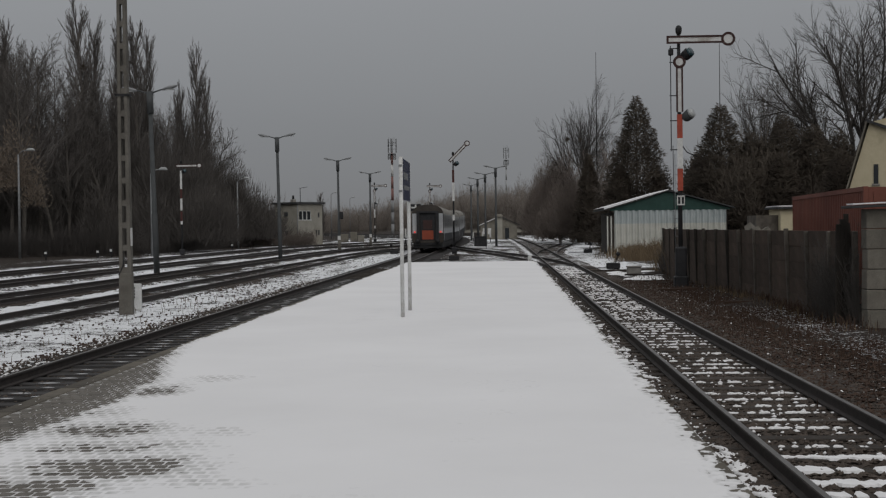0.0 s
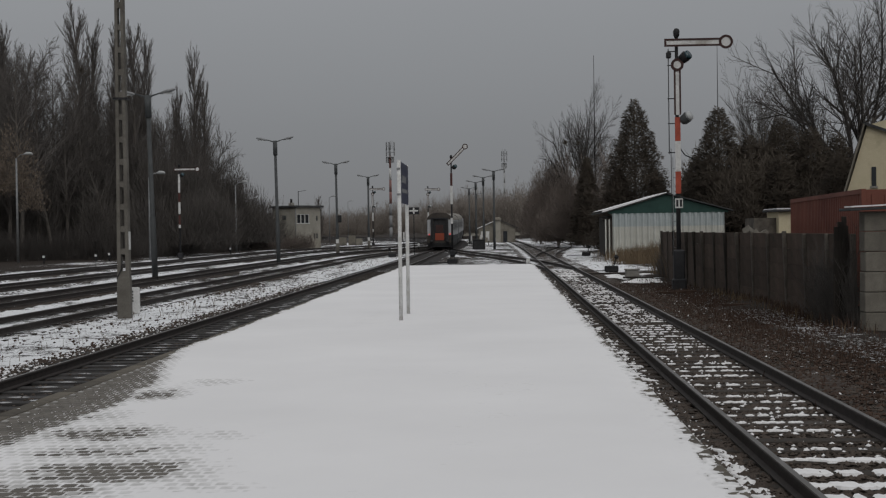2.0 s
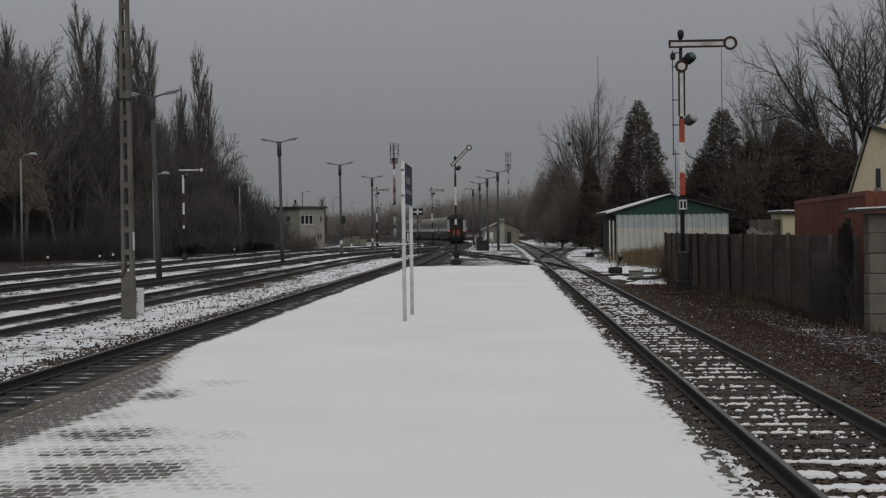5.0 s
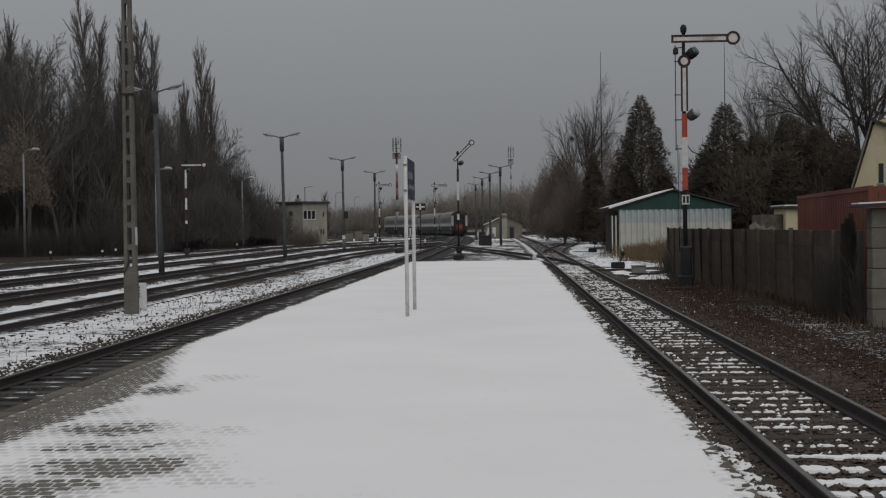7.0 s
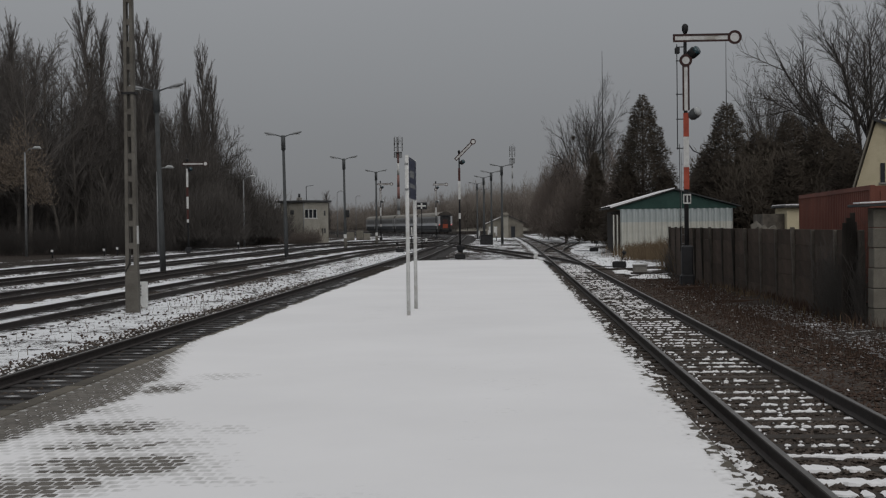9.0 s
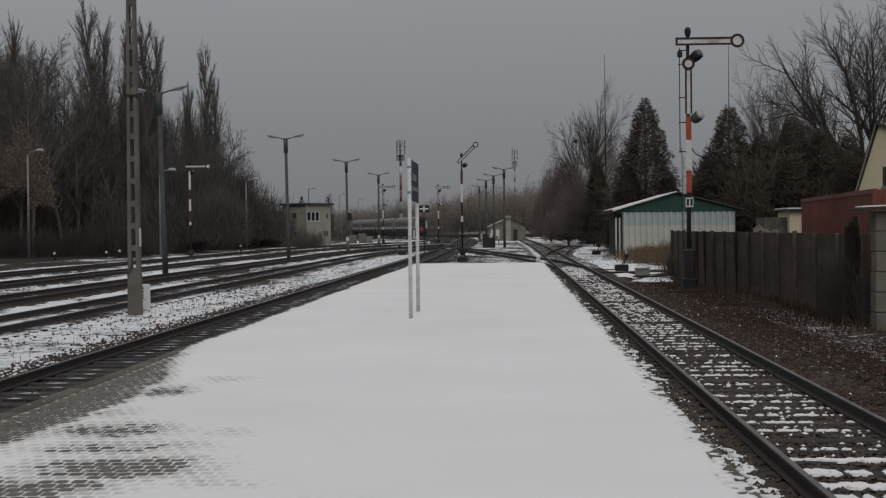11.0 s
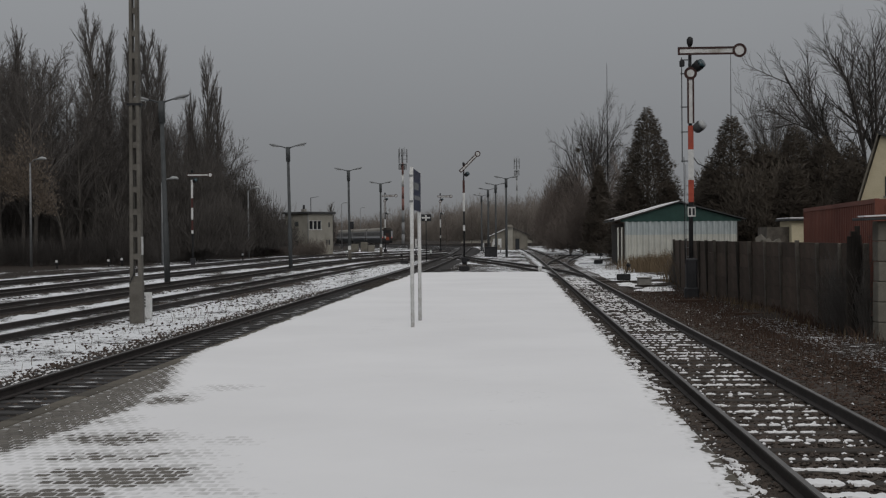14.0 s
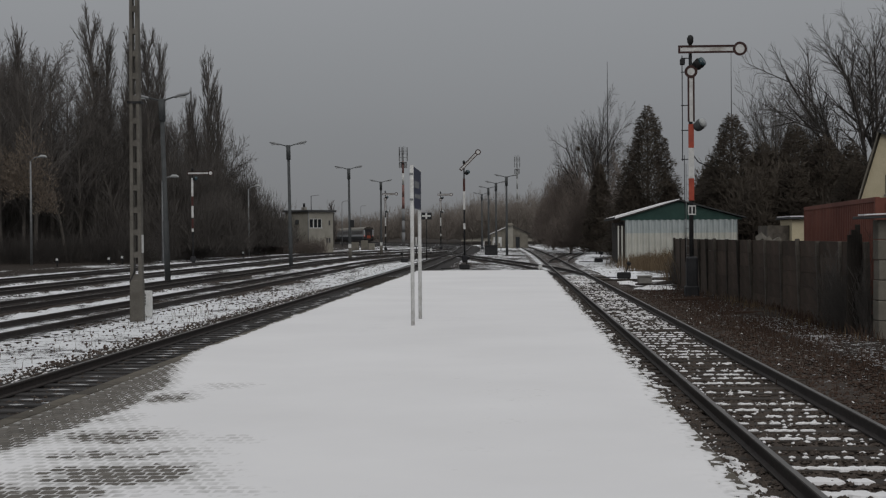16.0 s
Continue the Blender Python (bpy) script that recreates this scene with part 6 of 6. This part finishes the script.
stones("earth_clods", "dark clods and rubble between the tracks", YARD, 6, M_STONE, (0.02, 0.065), 0.5)
stones("snow_flecks", "flecks of snow on the bare platform edge", [(-4.97, -4.2, 9, 18.5, 110, 0.502), (-4.62, -4.2, 9, 18.5, 160, 0.502), (1.4, 1.58, 9, 40, 260, 0.502)], 9, M_SNOW, (0.005, 0.014), 0.4)
stones("snow_specks", "specks of old snow among the dead leaves", [(5.9, 7.5, 22, 37, 1100, 0.045), (5.0, 7.2, 32, 58, 500, 0.035), (4.6, 6.8, 16, 30, 260, 0.03)], 7, M_THAWSNOW, (0.012, 0.040), 0.22)
stones("leaf_litter", "dead leaves and cinders on the verge", [(4.2, 7.4, 12, 55, 9000, 0.01), (-10.8, -7.8, 14, 60, 700, -0.01), (-8.65, -8.2, 12, 60, 700, -0.012)], 3, M_GRASSDARK, (0.015, 0.045))


def drifts(name, label, areas, seed, mat):
    """Flat lumps of snow with ragged rims: x, half width of the band, near and far end, number, size, height of the bed."""
    g = random.Random(seed)
    co, faces = [], []
    for x0, hw, y0, y1, n, size, z in areas:
        for i in range(n):
            x, y = x0 + g.uniform(-hw, hw), y0 * (y1 / y0) ** ((i + g.random()) / n)
            a, b = size * g.uniform(0.35, 1.0), size * g.uniform(0.6, 1.7)
            hgt = g.uniform(0.018, 0.032) * min(1, size / 0.10)
            turn, m, k = g.uniform(-0.5, 0.5), 13, len(co)
            rim = [g.uniform(0.6, 1.2) for _ in range(m)]
            for lvl, (f, w) in enumerate(((1.0, -0.02), (0.82, hgt * 0.75), (0.45, hgt))):
                for q in range(m):
                    an = 2 * math.pi * q / m
                    u, v = a * rim[q] * f * math.cos(an), b * rim[q] * f * math.sin(an)
                    co.append((x + u * math.cos(turn) - v * math.sin(turn), y + u * math.sin(turn) + v * math.cos(turn), z + w + (g.uniform(-0.006, 0.006) if lvl else 0)))
            co.append((x, y, z + hgt))
            for lvl in (0, 1):
                for q in range(m):
                    faces.append((k + lvl * m + q, k + lvl * m + (q + 1) % m, k + (lvl + 1) * m + (q + 1) % m, k + (lvl + 1) * m + q))
            faces += [(k + 2 * m + q, k + 2 * m + (q + 1) % m, k + 3 * m) for q in range(m)]
    me = bpy.data.meshes.new(name)
    me.from_pydata(co, [], faces)
    me.polygons.foreach_set("use_smooth", [True] * len(faces))
    me.materials.append(mat)
    return tagged(new(name, me), label, "snow", kind="stuff")


drifts("snow_drifts", "broken lumps of snow between the platform and the rail",
       [(2.10, 0.10, 9.2, 13.6, 30, 0.115, 0.0), (2.0, 0.24, 9.2, 13.6, 30, 0.05, -0.006), (1.98, 0.24, 13.5, 20, 60, 0.055, -0.006), (2.05, 0.14, 19, 27, 46, 0.10, -0.012), (1.95, 0.25, 24, 60, 90, 0.12, -0.01), (6.1, 0.9, 56, 66, 26, 0.5, 0.0)], 31, M_SNOW)


# ---- small railway things
def white_post(x, y, hh, label="short white marker post by the points"):
    t = thing("marker_post", label, "marker post", "marker posts", at=(x, y, -0.08))
    tube_part("post", [(0, 0, 0), (0, 0, hh * 0.6)], 0.06, M_DARKSTEEL, t)
    box_part("head", (-0.11, 0.11, -0.05, 0.05, hh * 0.45, hh), M_WHITE, t, "white head", 0.015)


for x, y, hh in ((1.55, 82, 0.55), (-0.9, 175, 1.3), (-2.0, 200, 1.6), (-3.2, 205, 1.6), (-4.7, 208, 1.5), (-13.5, 186, 2.2), (-14.4, 190, 1.7), (-10.5, 170, 0.8)):
    white_post(x, y, hh)


def point_machine(x, y, turn):
    t = thing("point_machine", "dark low point lever box beside the rails", "point machine", "point machines", at=(x, y, -0.06), turn=turn)
    box_part("case", (-0.35, 0.35, -0.2, 0.2, 0.05, 0.38), M_DARKSTEEL, t, bevel=0.05)
    tube_part("lever", [(0.1, 0, 0.3), (0.25, -0.05, 0.85)], 0.03, M_DARKSTEEL, t)
    tube_part("weight", [(0.2, -0.06, 0.75), (0.3, -0.06, 0.9)], 0.11, M_DARKSTEEL, t)
    tube_part("rod", [(-0.35, 0, 0.12), (-1.6, 0, 0.12)], 0.025, M_DARKSTEEL, t)


for x, y, a in ((5.6, 70, 0), (-3.4, 92, 0), (-9.6, 118, 180), (6.9, 112, 0)):
    point_machine(x, y, a)
cabinet = thing("cable_cabinet", "grey concrete cable box on the snow by the track", "cable box", at=(5.75, 60.5, -0.05))
box_part("body", (-0.3, 0.3, -0.25, 0.25, 0, 0.42), M_CONCRETE, cabinet, bevel=0.03)
box_part("lid", (-0.33, 0.33, -0.28, 0.28, 0.421, 0.48), M_CONCRETE, cabinet, bevel=0.02)
for x, y, w, ang in ((5.3, 66.0, 2.6, 10), (6.4, 60, 2.2, -8), (5.9, 46.0, 1.4, 24), (6.5, 38.0, 0.8, 10)):
    pl = box(B(), -w / 2, w / 2, -0.07, 0.07, -0.02, 0.06, 0.01)
    o = make("plank", pl, M_WOODDARK if w > 1.5 else M_GRASSDARK)
    o.matrix_basis = pose(x, y, 0.04, 0, 0, ang)
    tagged(o, "old weathered plank lying beside the track", "plank", "planks by the track")


# ---- train
def coach(length, label, name="coach", tail=False, loco=False):
    t = thing(name, label, "coach" if not loco else "locomotive", "coaches of the train" if not loco else "")
    W, L = 1.42, length / 2
    prof = [(-W, 1.05), (-W, 1.72), (-W, 3.45), (-W * 0.97, 3.66), (-W * 0.85, 3.95), (-W * 0.6, 4.16), (-W * 0.3, 4.27), (0, 4.30), (W * 0.3, 4.27), (W * 0.6, 4.16), (W * 0.85, 3.95), (W * 0.97, 3.66), (W, 3.45), (W, 1.72), (W, 1.05), (W * 0.93, 0.92), (-W * 0.93, 0.92)]
    bm = B()
    rows = [[bm.verts.new((x, y, z)) for x, z in prof] for y in (-L, L)]
    n = len(prof)
    for k in range(n):
        f = bm.faces.new((rows[0][k], rows[0][(k + 1) % n], rows[1][(k + 1) % n], rows[1][k]))
        f.material_index = 1 if 2 <= k <= 11 else 0 if k in (1, 12) else 2
    for r in (rows[0], rows[1][::-1]):
        bm.faces.new(r).material_index = 3
    bmesh.ops.recalc_face_normals(bm, faces=bm.faces)
    body = part("body", bm, [M_COACH, M_COACHROOF, M_SKIRT, M_COACHEND], t)
    for s in (-1, 1):
        box_part("window_band", (min(s * W, s * (W + 0.012)), max(s * W, s * (W + 0.012)), -L + 0.02, L - 0.02, 2.2, 3.4), M_COACHBAND, body, "dark window band")
        k = -L + 2.6
        while k < L - 3.4:
            box_part("window", (min(s * (W + 0.012), s * (W + 0.02)), max(s * (W + 0.012), s * (W + 0.02)), k, k + 1.3, 2.4, 3.1), M_WINGREY, body)
            k += 1.95
        for y in (-L + 0.5, L - 1.4):
            box_part("door", (min(s * W, s * (W + 0.015)), max(s * W, s * (W + 0.015)), y, y + 0.9, 1.1, 1.89), M_COACHBAND, body)
    # end with its recessed gangway
    for e in (-1, 1):
        y = e * L
        gw = part("gangway", ring_box(0.97, 0.72, 1.2, 3.70, y, y + e * 0.28), M_BLACKPAINT, body, "black rubber gangway")
        box_part("gangway_door", (-0.66, 0.66, min(y, y + e * 0.03), max(y, y + e * 0.03), 1.12, 3.55), M_BLACKPAINT, body)
        box_part("door_panel", (-0.5, 0.5, min(y + e * 0.03, y + e * 0.05), max(y + e * 0.03, y + e * 0.05), 1.2, 2.0), M_DOORRED, body, "orange-red lower door panel")
        box_part("door_window", (-0.4, 0.4, min(y + e * 0.03, y + e * 0.05), max(y + e * 0.03, y + e * 0.05), 2.1, 2.9), M_DOORDIM, body, "dim reddish door window")
        for s in (-1, 1):
            box_part("corner_panel", (min(s * 0.99, s * 1.36), max(s * 0.99, s * 1.36), min(y, y + e * 0.02), max(y, y + e * 0.02), 1.75, 3.5), M_COACH, body, "silver corner panel")
            tube_part("buffer", [(s * 0.88, y, 1.05), (s * 0.88, y + e * 0.5, 1.05), (s * 0.88, y + e * 0.52, 1.05), (s * 0.88, y + e * 0.6, 1.05)], [0.09, 0.09, 0.22, 0.22], M_DARKSTEEL, t, sides=12)
            if tail and e < 0:
                tube_part("tail_light", [(s * 1.15, y + e * 0.05, 1.86), (s * 1.15, y + e * 0.11, 1.86)], 0.085, M_TAIL, body, "lit red tail light", 12)
        box_part("end_beam", (-1.3, 1.3, min(y, y - e * 0.2), max(y, y - e * 0.2), 0.7, 0.89), M_DARKSTEEL, t)
    box_part("underframe", (-1.3, 1.3, -L + 0.1, L - 0.1, 0.45, 0.925), M_DARKSTEEL, t)
    for y in (-2.0, 1.5):
        box_part("equipment_box", (-1.3, 1.3, y, y + 1.8, 0.35, 0.8), M_DARKSTEEL, t, bevel=0.04)
    for y in (-L + 3.6, L - 3.6):
        bg = box_part("bogie", (-1.05, 1.05, y - 1.5, y + 1.5, 0.38, 0.62), M_DARKSTEEL, t, bevel=0.03)
        for dy in (-1.25, 1.25):
            for s in (-1, 1):
                tube_part("wheel", [(s * 0.68, y + dy, 0.62), (s * 0.82, y + dy, 0.62)], 0.45, M_RAIL, bg, sides=20)
    return t


def ring_box(w1, w0, z0, z1, y0, y1):
    bm = B()
    box(bm, -w1, -w0, min(y0, y1), max(y0, y1), z0, z1)
    box(bm, w0, w1, min(y0, y1), max(y0, y1), z0, z1)
    box(bm, -w0, w0, min(y0, y1), max(y0, y1), z1 - 0.14, z1)
    return bm


def line_x(y):
    return main_line(y)


# arc lengths along the main line
ARC_Y = np.arange(60.0, 560.0, 0.5)
ARC_X = np.array([line_x(y) for y in ARC_Y])
ARC_S = np.concatenate([[0], np.cumsum(np.hypot(np.diff(ARC_X), np.diff(ARC_Y)))])


def on_line(s):
    return float(np.interp(s, ARC_S, ARC_X)), float(np.interp(s, ARC_S, ARC_Y))


TRAIN = [(26.4, coach(26.4, "silver-grey passenger coach with lit red tail lights", tail=True)),
         (26.4, coach(26.4, "silver-grey passenger coach within the moving train")),
         (26.4, coach(26.4, "silver-grey passenger coach behind the engine")),
         (15.5, coach(15.5, "grey diesel locomotive at the head of the train", "locomotive", loco=True))]


def rear_y(t):
    return 120.0 + 15.5 * t


def motions():
    """The train leaves along the main line; the arms, signals and all else stand still."""
    behind = 0.0
    for length, car in TRAIN:
        rows = []
        for k in range(33):
            t = k * 0.5
            s0 = float(np.interp(rear_y(t), ARC_Y, ARC_S)) + behind
            a, b = on_line(s0 + 3.6), on_line(s0 + length - 3.6)
            ang = math.degrees(math.atan2(-(b[0] - a[0]), b[1] - a[1]))
            za, zb = rise(main_line, a[1]), rise(main_line, b[1])
            tilt = math.degrees(math.atan2(zb - za, b[1] - a[1]))
            rows.append((t, pose((a[0] + b[0]) / 2, (a[1] + b[1]) / 2, (za + zb) / 2, 0, 0, ang) @ pose(0, 0, 0, tilt, 0, 0)))
        walk(car, rows)
        behind += length + 1.25


motions()
